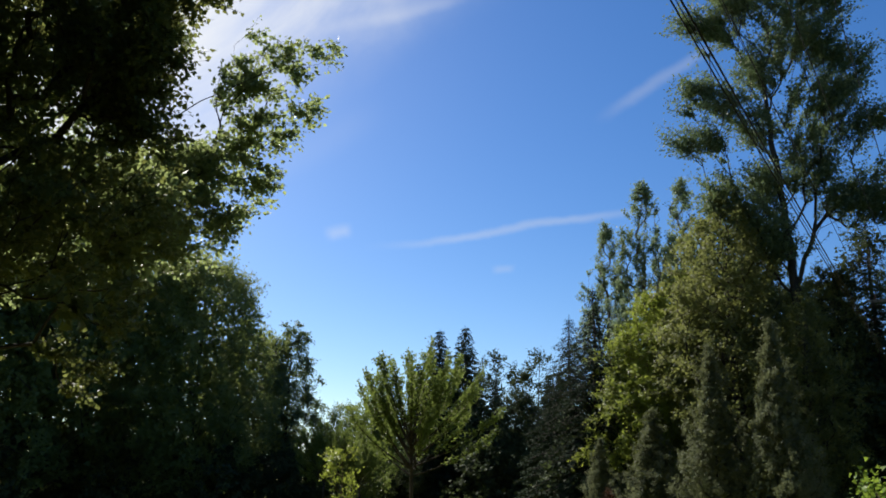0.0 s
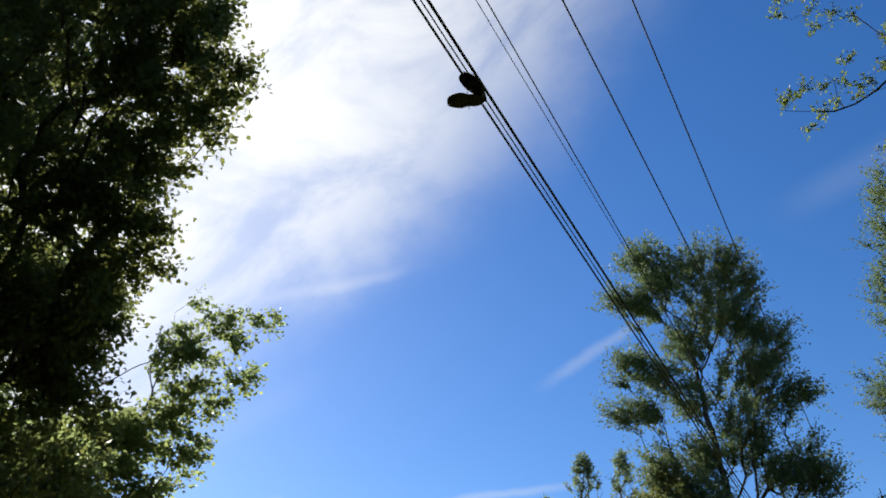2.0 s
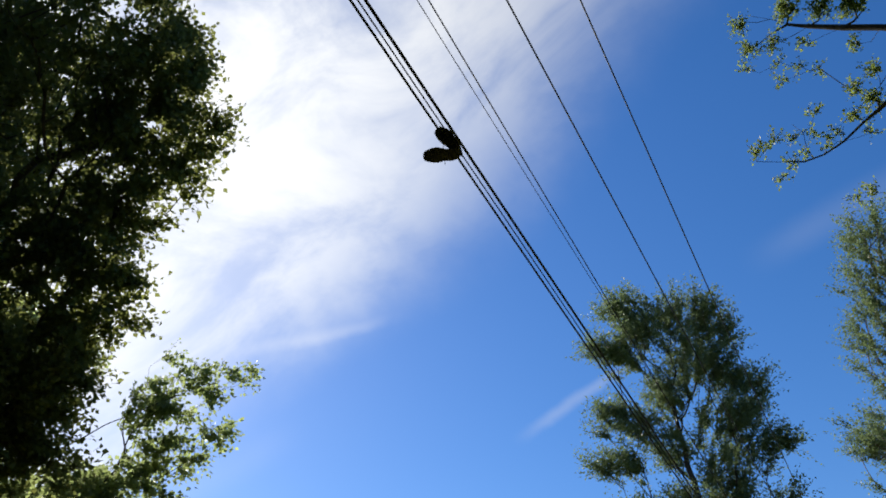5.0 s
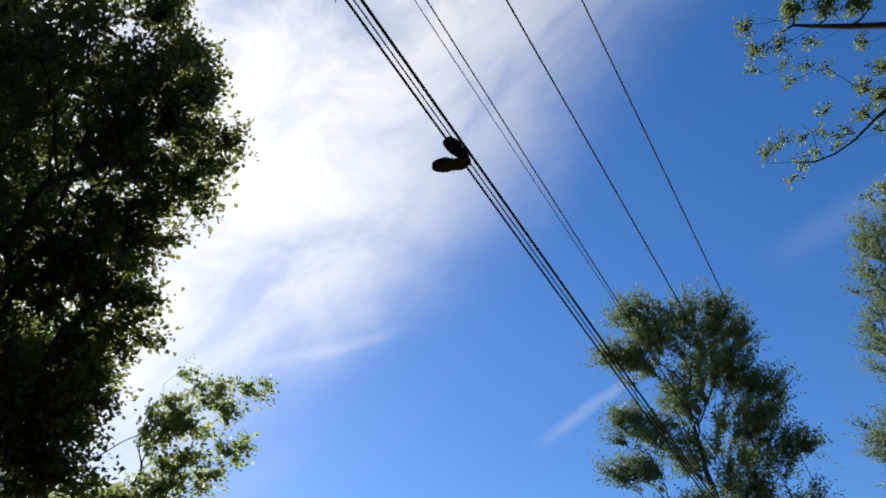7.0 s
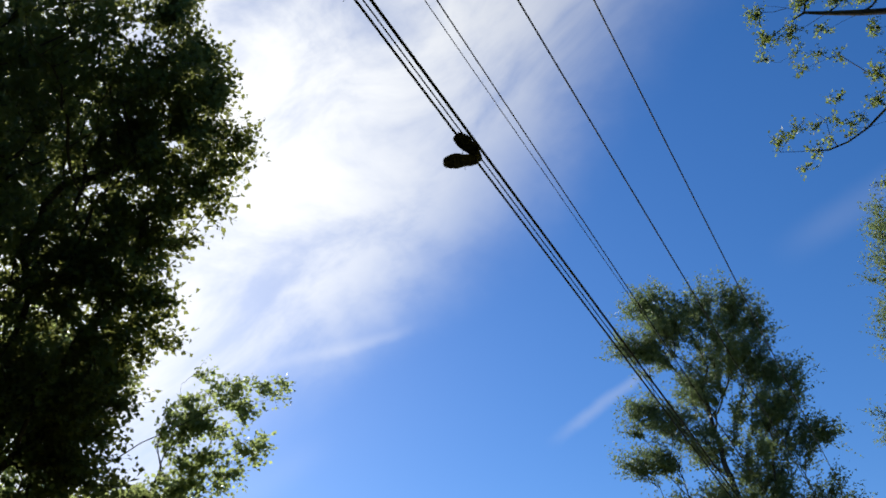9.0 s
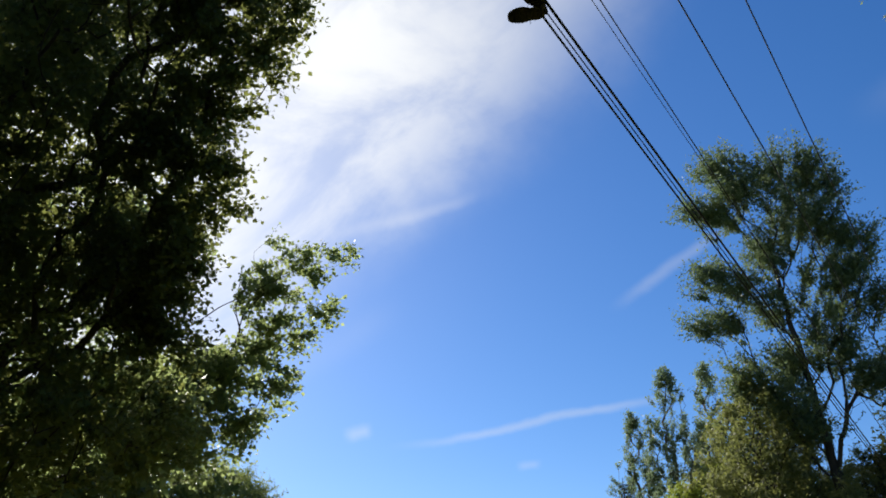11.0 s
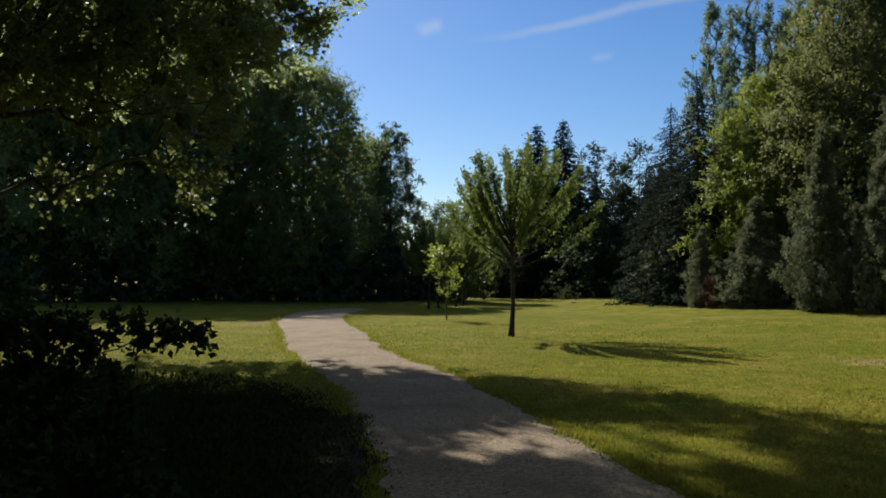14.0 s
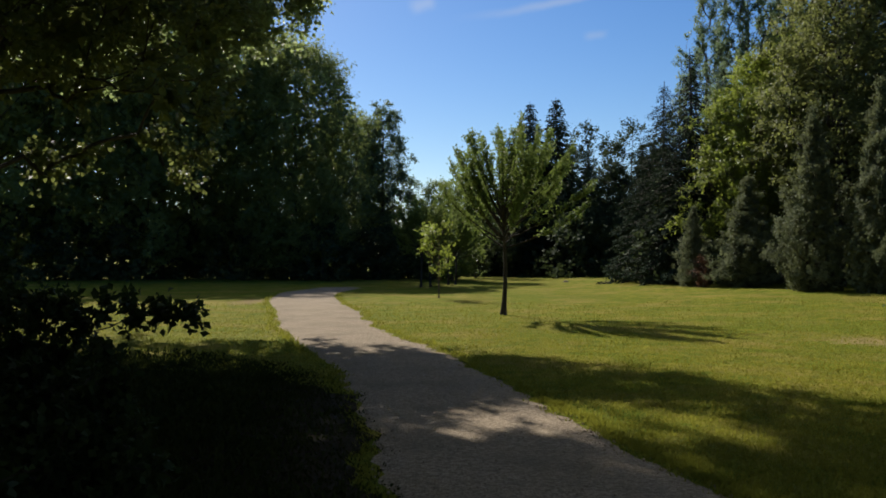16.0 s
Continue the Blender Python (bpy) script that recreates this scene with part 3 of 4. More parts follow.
# ---- the large cottonwood beside the path ----
BODY = [(-6.7, 13.4, 17.7, 2.8), (-5.0, 15.2, 16.6, 1.5), (-5.6, 16.1, 13.8, 1.6), (-6.1, 17.1, 11.1, 1.7), (-9.0, 17.9, 11.5, 3.4),
        (-6.7, 17.9, 7.6, 2.3), (-7.4, 16.4, 6.0, 2.1), (-5.5, 19.3, 6.7, 1.4), (-10.8, 14.4, 8.8, 3.6), (-9.8, 14.0, 5.6, 2.4),
        # hidden masses such as (-6.4, 19.9, 11.0) are added to shade the path
        (-5.0, 15.3, 4.6, 0.8), (-6.4, 19.9, 11.0, 1.5), (-5.2, 18.0, 9.2, 1.1), (-7.6, 21.0, 12.5, 1.6), (-5.6, 16.1, 12.4, 1.3), (-9.5, 18.0, 20.0, 4.0), (-9.5, 17.0, 15.5, 4.0),
        (-4.4, 13.8, 17.6, 1.0), (-4.2, 14.6, 15.7, 1.0), (-4.4, 15.2, 14.1, 0.85), (-4.6, 15.6, 12.6, 0.85), (-4.8, 15.9, 11.4, 0.8), (-5.2, 16.2, 10.3, 0.8)]
# boughs that stand out from the crown, and sprays that hang low in the sun
LOBES = [(-4.1, 13.9, 20.1, 0.59), (-3.4, 14.4, 19.1, 0.62), (-2.9, 14.7, 18.1, 0.52), (-3.2, 14.9, 17.1, 0.59), (-2.2, 15.2, 17.0, 0.34), (-2.4, 15.2, 16.1, 0.31),
         (-2.8, 15.3, 15.4, 0.38), (-2.4, 15.4, 15.0, 0.19), (-3.3, 15.2, 14.6, 0.37), (-3.0, 15.7, 14.1, 0.19), (-3.5, 15.6, 13.8, 0.31), (-3.7, 16.0, 12.9, 0.28),
         (-3.4, 16.1, 12.6, 0.26), (-3.6, 16.2, 12.1, 0.28), (-3.1, 16.5, 11.9, 0.13), (-3.7, 16.4, 11.5, 0.22), (-4.2, 16.5, 10.8, 0.39), (-3.8, 16.8, 10.4, 0.15),
         (-4.4, 16.6, 10.3, 0.36), (-4.2, 16.9, 9.8, 0.12), (-4.8, 16.7, 9.8, 0.35), (-5.1, 16.9, 9.2, 0.37), (-4.7, 17.0, 9.2, 0.19)]
LOW = [(-7.2, 19.7, 4.5, 0.18), (-6.5, 20.0, 3.6, 0.14), (-9.2, 18.9, 3.6, 0.28), (-6.0, 20.1, 4.2, 0.2), (-6.8, 19.9, 4.3, 0.15), (-9.4, 18.8, 3.9, 0.2), (-8.5, 19.2, 3.9, 0.2)]
LB = np.array([-10.6, 17.2, 0.0])
targets = np.concatenate([cloud_points(np.random.default_rng(11), [b for b in BODY[:-6] if b[2] > 13], 12.5), cloud_points(np.random.default_rng(10), [b for b in BODY[:-6] if b[2] <= 13], 9.0), cloud_points(np.random.default_rng(13), BODY[-6:], 24.0, 0.2),
                          cloud_points(np.random.default_rng(19), [(x - 0.5, y, z, r * 1.1) for x, y, z, r in LOBES], 46.0, 0.0), cloud_points(np.random.default_rng(20), LOW, 14.0, 0.0)]) - LB
heart = cloud_points(np.random.default_rng(16), [(x, y, z, r * (0.76 if r > 3 else 0.5)) for x, y, z, r in BODY if r > 0.75], 420.0, 0.0) - LB
put(build_tree("cottonwood_tree", "large shady cottonwood with dense dark green leaves beside the path", LEAF_SHADED, BARK_DARK, 12,
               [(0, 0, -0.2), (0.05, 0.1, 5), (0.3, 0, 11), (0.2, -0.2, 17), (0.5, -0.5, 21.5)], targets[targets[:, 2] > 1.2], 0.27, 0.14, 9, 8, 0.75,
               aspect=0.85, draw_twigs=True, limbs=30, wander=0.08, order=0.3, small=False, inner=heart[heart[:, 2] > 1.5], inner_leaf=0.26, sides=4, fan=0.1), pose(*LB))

# ---- its neighbour, whose sunlit branch reaches out further ----
SUNLIT = [(-1.8, 24.23, 15.06, 0.37), (-2.81, 24.14, 14.6, 0.56), (-3.75, 24.06, 13.8, 0.94), (-3.58, 24.06, 12.01, 0.94), (-4.78, 23.88, 10.56, 1.22), 
          (-3.24, 24.06, 10.21, 0.75), (-5.8, 23.63, 10.13, 1.12), (-4.01, 23.97, 9.02, 0.84), (-5.29, 23.71, 8.51, 1.12), (-3.65, 24.03, 15.34, 0.25), 
          (-4.21, 23.94, 14.5, 0.28), (-1.31, 24.31, 15.16, 0.28), (-1.68, 24.22, 13.01, 0.31), (-2.24, 24.22, 12.82, 0.45), 
          (-2.62, 24.12, 12.07, 0.4), (-4.21, 23.94, 11.32, 0.55), (-2.15, 24.22, 14.22, 0.36), (-4.49, 23.94, 13.19, 0.56)]
# hidden crown masses, added so that their shade falls on path and lawn
BEHIND = [(-8.53, 24.14, 10.81, 2.8), (-11.77, 22.69, 12.34, 3.81), (-9.89, 23.63, 14.82, 2.57), (-7.59, 24.39, 8.59, 2.19), 
          (-10.49, 23.38, 8.85, 3.09), (-13.31, 21.83, 9.44, 3.67), (-8.04, 23.38, 14.69, 1.87), (-7.11, 22.44, 11.32, 1.31), 
          (-9.63, 26.18, 17.4, 2.15), (-7.48, 21.51, 13.1, 1.31), (-5.42, 25.25, 16.28, 1.03), (-8.7, 24.5, 16.0, 1.68), (-7.01, 24.22, 13.76, 1.22), 
          (-6.31, 23.52, 9.92, 1.59), (-5.66, 20.99, 8.99, 1.31), (-5.28, 19.68, 7.77, 1.22), (-7.34, 25.39, 10.39, 1.59), (-5.47, 24.54, 10.86, 1.31), 
          (-6.22, 22.49, 7.58, 1.4), (-5.98, 25.06, 16.56, 1.22), (-6.73, 24.78, 15.06, 1.12), (-8.8, 31.0, 20.0, 1.5), (-7.7, 29.7, 18.6, 0.85),
           (-8.3, 27.4, 17.0, 1.3), (-7.6, 28.2, 17.6, 0.7)]
SB = np.array([-13.3, 21.7, 0.0])
airy = cloud_points(np.random.default_rng(14), [(x, y, z, r * 1.1) for x, y, z, r in SUNLIT], 23.0, 0.0)
mass = cloud_points(np.random.default_rng(17), [(x, y, z, r * 0.85) for x, y, z, r in BEHIND if x < -7.5 or z < 11.2], 6.0)
heart = cloud_points(np.random.default_rng(18), [(x, y, z, r * 0.7) for x, y, z, r in BEHIND if x < -7.5 or z < 11.2], 150.0, 0.0) - SB
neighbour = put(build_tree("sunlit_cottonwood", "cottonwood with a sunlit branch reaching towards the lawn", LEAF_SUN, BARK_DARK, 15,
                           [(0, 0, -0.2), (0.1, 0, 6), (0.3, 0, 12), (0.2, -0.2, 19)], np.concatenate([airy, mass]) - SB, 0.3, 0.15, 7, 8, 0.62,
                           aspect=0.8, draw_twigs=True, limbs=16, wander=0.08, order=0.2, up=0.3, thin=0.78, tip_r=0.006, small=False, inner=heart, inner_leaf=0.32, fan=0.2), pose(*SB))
LIMB = [(0.3, 0, 8.0), (3.5, 0.6, 9.4)] + [(x - SB[0], y - SB[1], z) for x, y, z in
        [(-7.64, 22.63, 10.57), (-6.76, 22.9, 11.12), (-5.95, 23.13, 11.65), (-5.47, 23.25, 12.08), (-4.91, 23.38, 12.66), (-4.39, 23.48, 13.01), (-3.4, 23.64, 13.74), (-2.28, 23.78, 14.49)]]
reach = np.array(LIMB)
reach = np.stack([np.interp(np.linspace(0, len(reach) - 1, 30), range(len(reach)), reach[:, i]) for i in range(3)], 1)
part("limb", chain("limb", reach, np.linspace(0.034, 0.008, 30), 7), BARK_DARK, neighbour, smooth=True)

# ---- the tall cottonwood behind the hedge ----
TALL = [(19.1, 37.4, 29.0, 1.2), (19.7, 37.1, 27.0, 1.36), (17.7, 38.1, 26.2, 0.84), (18.9, 37.5, 25.5, 1.1), (21.1, 36.3, 27.9, 1.3), (22.7, 35.3, 27.4, 1.35),
        (21.7, 35.9, 25.3, 1.57), (23.7, 34.7, 26.2, 0.75), (22.8, 35.3, 23.9, 1.34), (23.8, 34.6, 22.6, 1.0), (23.7, 34.6, 21.0, 1.0), (24.4, 34.2, 19.7, 0.74),
        (25.0, 33.8, 19.3, 0.28), (23.6, 34.7, 18.7, 0.73), (18.1, 37.9, 22.4, 1.05), (19.1, 37.4, 21.3, 1.02), (17.3, 38.3, 21.1, 0.45), (16.9, 38.5, 19.3, 0.77),
        (18.3, 37.8, 19.2, 1.0), (20.5, 36.6, 23.1, 1.35), (22.6, 35.4, 20.7, 1.4), (20.4, 36.7, 19.9, 1.2), (21.9, 35.8, 18.4, 1.1)]
TALL += [(20.6, 36.5, 16.6, 1.2), (22.4, 35.6, 16.9, 1.1), (23.9, 34.6, 15.7, 1.3), (24.8, 33.9, 15.1, 0.9), (22.8, 35.3, 15.6, 1.0), (18.7, 37.6, 16.4, 1.2), (20.0, 37.0, 15.3, 1.4), (20.7, 36.4, 13.4, 1.3)]
TB = np.array([21.4, 36.1, 0.4])
targets = cloud_points(np.random.default_rng(21), [(21.2 + (x - 21.2) * 0.94, 36.1 + (y - 36.1) * 0.94, z - 0.3, r * 1.08) for x, y, z, r in TALL], 16.0, 0.0) - TB
put(build_tree("tall_cottonwood", "tall cottonwood with forked trunk and open upswept crown", LEAF_TALL, BARK_DARK, 22,
               [(0, 0, -0.3), (-0.1, 0.1, 5), (-0.25, 0.15, 10), (-0.4, 0.3, 14), (-0.6, 0.4, 18), (-0.8, 0.5, 22)], targets, 0.26, 0.15, 9, 22, 1.3,
               aspect=0.7, rise=1.6, up=0.55, spread=0.75, tip_r=0.012, thin=0.6, limbs=36, wander=0.05, order=0.3, sides=5, fan=0.8), pose(*TB))

OVAL = [(0.10, 0.35), (0.25, 0.85), (0.45, 1.0), (0.7, 0.85), (0.9, 0.45), (1.0, 0.08)]
ROUND = [(0.06, 0.5), (0.2, 0.9), (0.5, 1.0), (0.75, 0.93), (0.92, 0.66), (1.0, 0.25)]
POPLAR = [(0.05, 0.5), (0.3, 1.0), (0.6, 0.75), (0.85, 0.4), (1.0, 0.05)]
SKIRT = [(0.0, 0.72), (0.08, 0.96), (0.22, 0.95), (0.5, 0.66), (0.75, 0.36), (0.92, 0.14), (1.0, 0.02)]
FAN = [(0.30, 0.12), (0.42, 0.6), (0.62, 1.0), (0.85, 0.85), (1.0, 0.55)]

# ---- young maples along the path ----
maple = vase_tree("young_maple", "young maple with fresh upswept leafy branches on the lawn", LEAF_MAPLE, BARK_DARK, 31, 5.5, 46, 1.95, 0.07, 0.085, "young trees along the path")
put(maple, pose(1.94, 23.9, 0.0))
for x, y, s, turn in [(-0.95, 46.8, 0.92, 80), (-0.5, 47.6, 0.82, 200), (0.6, 50.0, 0.85, 140), (1.1, 51.2, 0.8, 20)]:
    copy_thing(maple, pose(x, y, 0, 0, 0, turn) @ Matrix.Scale(s, 4))
put(simple_tree("sapling", "small staked sapling with a thin pale green crown", LEAF_LIME, BARK, 33, 3.0, 0.75, FAN, 26, 0.11, 5, 10, 0.4, trunk_r=0.035,
                rise=1.0, group="young trees along the path"), pose(0.02, 33.4, 0))

put(simple_tree("round_maple", "rounded green maple standing past the young trees", LEAF_MAPLE, BARK_DARK, 35, 7.5, 2.7, ROUND, 230, 0.15, 8, 14, 0.6, fill=3500, inner_leaf=0.17,
                group="broadleaf trees"), pose(1.0, 60.0, 0))

# ---- trees and cedars on the right of the lawn ----
cedar = simple_tree("cedar", "grey-green columnar cedar with lumpy upright sprays", LEAF_CEDAR, BARK_DARK, 41, 8.0, 1.75, SKIRT, 480, 0.15, 7, 11, 0.36, fill=4500, inner_leaf=0.22,
                    aspect=0.34, up=0.9, spread=0.55, rise=0.6, group="cedars at the lawn's edge", uneven=0.6, order=0.7)
copy_thing(cedar, at(20.6, 41, turn=75) @ Matrix.Diagonal((0.91, 0.91, 0.62, 1)))
copy_thing(cedar, at(24.5, 37, turn=150) @ Matrix.Diagonal((0.8, 0.8, 0.9, 1)))
copy_thing(cedar, at(28.4, 35.5, turn=225) @ Matrix.Diagonal((0.85, 0.85, 0.98, 1)))
copy_thing(cedar, at(14.3, 56, turn=300) @ Matrix.Diagonal((0.66, 0.66, 0.52, 1)))
put(cedar, at(17.2, 43, turn=0) @ Matrix.Diagonal((0.52, 0.52, 0.48, 1)))

alder = simple_tree("lime_green_tree", "leafy yellow-green tree at the lawn's edge", LEAF_LIME, BARK, 51, 12.0, 3.2, OVAL, 480, 0.13, 8, 15, 0.7, fill=7000, inner_leaf=0.15, droop=0.35, group="broadleaf trees")
put(alder, at(20.9, 46))
copy_thing(alder, at(23.4, 47, turn=130, scale=1.12))
olive = simple_tree("olive_green_tree", "dense olive green tree beside the tall cottonwood", LEAF_OLIVE, BARK_DARK, 53, 16.5, 3.4, OVAL, 330, 0.17, 8, 14, 0.75, fill=6000, inner_leaf=0.18,  group="broadleaf trees")
put(olive, at(26.0, 42.0, scale=0.97))
copy_thing(olive, at(30.4, 39.6, turn=100, scale=0.62))
copy_thing(olive, at(25.6, 45.5, turn=160, scale=1.03))
copy_thing(olive, at(27.6, 48.0, turn=280, scale=1.0))
copy_thing(olive, at(31.8, 45.0, turn=40, scale=0.78))
poplar = simple_tree("poplar", "slender poplar with a pointed grey-green crown", LEAF_POPLAR, BARK, 55, 18.6, 2.6, POPLAR, 540, 0.15, 6, 13, 0.5, spread=0.6, rise=1.2, up=0.7, group="poplars")
put(poplar, at(23.3, 50, scale=1.06))
copy_thing(poplar, at(20.6, 50, turn=90, scale=1.0))
copy_thing(poplar, at(18.0, 52, turn=200, scale=0.9))
hemlock = conifer("hemlock", "dark drooping hemlock behind the utility pole", LEAF_FIR, BARK_DARK, 57, 14.5, 4.2, 46, 12, 150, 0.24, 0.4)
put(hemlock, at(34.6, 47) @ Matrix.Scale(1.1, 4))
copy_thing(hemlock, at(39.0, 48, turn=70, scale=0.98))
copy_thing(hemlock, at(17.0, 48, turn=160, scale=0.82))
copy_thing(hemlock, at(15.3, 51, turn=240, scale=0.75))

EDGE = [(32.6, 31.0, 31.2, 1.8), (31.7, 31.9, 28.6, 1.5), (31.3, 32.4, 25.4, 1.5), (33.1, 30.5, 29.7, 2.2), (31.9, 31.9, 23.2, 2.2), (29.7, 33.8, 19.7, 1.3),
        (31.0, 33.0, 18.8, 2.4), (33.4, 31.4, 26.5, 2.3), (33.4, 31.4, 15.0, 3.0), (33.4, 31.4, 10.5, 3.2)]
EB = np.array([33.2, 31.4, 0.4])
put(build_tree("tall_edge_tree", "tall narrow cottonwood catching the sun", LEAF_TALL, BARK, 62, [(0, 0, -0.3), (0.1, 0, 9), (0, 0.1, 18), (0, 0, 28)],
               cloud_points(np.random.default_rng(61), EDGE, 9.0) - EB, 0.4, 0.145, 9, 20, 1.2, up=0.8, rise=1.2, spread=0.75, fan=0.9), pose(*EB))

# ---- the tree whose sparse limbs reach over from the right ----
OVER = [(8.85, 9.39, 16.42, 0.15), (8.82, 9.41, 15.57, 0.17), (8.68, 9.54, 15.05, 0.06), (9.14, 9.11, 15.44, 0.14), (9.11, 9.13, 14.91, 0.07), (9.34, 8.89, 14.49, 0.06), (9.53, 8.7, 14.29, 0.08), (9.52, 8.7, 15.09, 0.11),
        (9.48, 8.75, 16.15, 0.24), (9.85, 8.33, 15.85, 0.23), (10.19, 7.91, 15.42, 0.27), (10.06, 8.07, 14.48, 0.12), (9.11, 9.13, 14.3, 0.04), (10.06, 8.08, 13.64, 0.14), (9.78, 8.41, 13.33, 0.13), (9.92, 8.25, 12.99, 0.16)]
OVER += [(9.24, 9.0, 13.26, 0.08), (8.39, 9.8, 12.7, 0.11), (8.54, 9.67, 12.84, 0.08), (8.68, 9.54, 12.95, 0.09), (8.93, 9.31, 12.83, 0.07), (9.0, 9.24, 12.47, 0.09), (9.19, 9.05, 12.69, 0.09), (9.3, 8.94, 12.44, 0.07),
         (8.8, 9.44, 12.22, 0.07), (8.61, 9.61, 12.03, 0.05), (9.44, 8.8, 12.52, 0.09), (9.71, 8.49, 12.71, 0.13), (9.8, 8.39, 12.22, 0.08), (9.35, 8.89, 11.07, 0.07), (9.51, 8.71, 11.02, 0.1)]
OVER_LIMBS = [
    [(10.86, 6.97, 13.37), (10.57, 7.4, 14.05), (10.34, 7.71, 14.47), (9.99, 8.16, 14.97), (9.65, 8.56, 15.45), (9.41, 8.82, 15.79), (9.17, 9.07, 15.74), (8.87, 9.37, 15.57)],
    [(9.47, 8.76, 15.7), (9.24, 9.0, 16.17), (8.93, 9.3, 16.64)],
    [(9.65, 8.56, 15.45), (9.37, 8.86, 15.4), (9.13, 9.11, 15.41)],
    [(10.81, 7.04, 13.14), (10.33, 7.73, 12.96), (9.94, 8.22, 12.65), (9.74, 8.46, 12.53), (9.46, 8.78, 12.3), (9.19, 9.05, 12.18), (8.94, 9.3, 12.19), (8.64, 9.58, 12.4), (8.37, 9.82, 12.59)],
    [(10.34, 7.71, 13.57), (10.06, 8.08, 13.16), (9.75, 8.44, 12.89), (9.51, 8.72, 12.69), (9.22, 9.02, 12.66)],
    [(9.06, 9.18, 12.17), (9.03, 9.22, 12.49), (9.06, 9.18, 12.87), (8.97, 9.27, 13.16)],
]
OVER += [(11.5, 7.0, 14.5, 1.0), (12.5, 6.5, 16.5, 2.0), (13.5, 5.0, 14.0, 2.0), (13.5, 6.5, 11.5, 1.8), (14.5, 6.0, 17.5, 2.0)]
OB = np.array([13.4, 5.8, 0.0])
put(build_tree("sparse_tree", "sparse tree with fresh light green leaves on thin limbs", LEAF_MAPLE, BARK_DARK, 72, [(0, 0, -0.2), (0.1, 0, 6), (0, 0.1, 12), (0.2, 0, 17)],
               np.concatenate([cloud_points(np.random.default_rng(71), OVER[:-5], 330.0, 0.0), cloud_points(np.random.default_rng(73), OVER[-5:], 16.0)]) - OB, 0.24, 0.062, 5, 7, 0.22, rise=0.0, draw_twigs=True, small=False, order=0.0,
               thin=0.85, tip_r=0.004, limbs=24, guides=[np.array(line) - OB for line in OVER_LIMBS]), pose(*OB))

# ---- far trees behind the lawn ----
fir = conifer("fir", "dark pointed fir at the far edge of the lawn", LEAF_FIR, BARK_DARK, 81, 16.0, 3.7, 52, 12, 56, 0.55, 0.3, "far firs")
put(fir, at(6.3, 76))
for az, d, s, turn in [(8.1, 76, 1.03, 60), (4.9, 80, 0.85, 20), (13.9, 60, 0.62, 20), (14.6, 72, 0.72, 300), (19.2, 62, 0.9, 250), (10.2, 78, 0.75, 170), (3.0, 82, 0.6, 100)]:
    copy_thing(fir, at(az, d, 0, turn, s))
far_tree = simple_tree("far_broadleaf_tree", "far grey-green broadleaf tree with gaps in its crown", LEAF_FAR, BARK_DARK, 83, 13.0, 3.4, OVAL, 160, 0.24, 8, 13, 0.85, group="far broadleaf trees")
put(far_tree, at(10.3, 72))
for az, d, s, turn in [(13.2, 68, 0.98, 40), (11.8, 74, 0.78, 130), (34.6, 46, 1.15, 15), (24.6, 54, 1.15, 75), (28.0, 52, 1.15, 160), (31.2, 50, 1.05, 290), (-1.5, 70, 0.5, 320), (2.6, 70, 0.62, 270), (5.2, 74, 0.6, 70)]:
    copy_thing(far_tree, at(az, d, 0, turn, s))
droopy = simple_tree("drooping_tree", "tall tree with drooping clumps of grey-green leaves", LEAF_TALL, BARK_DARK, 85, 15.0, 3.2, OVAL, 190, 0.19, 10, 16, 0.85, fill=3500, inner_leaf=0.2, droop=0.5, group="far broadleaf trees")
put(droopy, at(-3.9, 70))

wood = simple_tree("woodland_tree", "dense round woodland tree in deep shade", LEAF_WOOD, BARK_DARK, 91, 17.0, 5.6, ROUND, 380, 0.27, 7, 11, 0.9, group="woodland trees", uneven=0.22, fill=3500, inner_leaf=0.5)
put(wood, at(-14.2, 66, 0, 60, 1.15))
put(simple_tree("woodland_tree", "dense round woodland tree with fine drooping sprays", LEAF_WOOD, BARK_DARK, 92, 17.6, 5.4, ROUND, 900, 0.17, 8, 13, 0.9, group="woodland trees", uneven=0.25, droop=0.1, fill=9000, inner_leaf=0.34), at(-9.9, 62))
for az, d, s, turn in [(-18.6, 64, 1.1, 140), (-23.4, 66, 1.2, 210), (-28.5, 64, 1.2, 300), (-6.6, 70, 0.72, 250)]:
    copy_thing(wood, at(az, d, 0, turn, s))
# unseen trees added round the viewpoint to block skylight from the path
shade = simple_tree("woodland_tree", "unseen broad tree added to shade the path", LEAF_WOOD, BARK_DARK, 93, 19.0, 7.0, [(0.2, 0.6), (0.35, 1.0), (0.7, 0.9), (0.92, 0.5), (1.0, 0.1)], 330, 0.5, 7, 5, 1.2, group="woodland trees",
                    inner=profile_points(np.random.default_rng(94), 4000, 18.0, 5.8, [(0.28, 0.7), (0.7, 0.9), (0.95, 0.3)]), inner_leaf=0.9)
put(shade, pose(-12, -3.0, 0))
for x, y, s, turn in [(-20, 13, 1.0, 15), (-10.5, -0.5, 0.8, 110), (-3.2, -5.6, 1.2, 75), (5, -6.0, 1.2, 165), (14, -6, 0.9, 230), (0, -16, 1.0, 20), (-14.5, 3.5, 1.0, 300), (-17, 8, 1.1, 200), (12, -14, 1.1, 50), (-12, -13, 1.1, 260), (21, 4, 1.15, 10), (22, -5, 1.2, 95), (-22, 1, 1.2, 170)]:
    copy_thing(shade, pose(x, y, 0, 0, 0, turn) @ Matrix.Scale(s, 4))
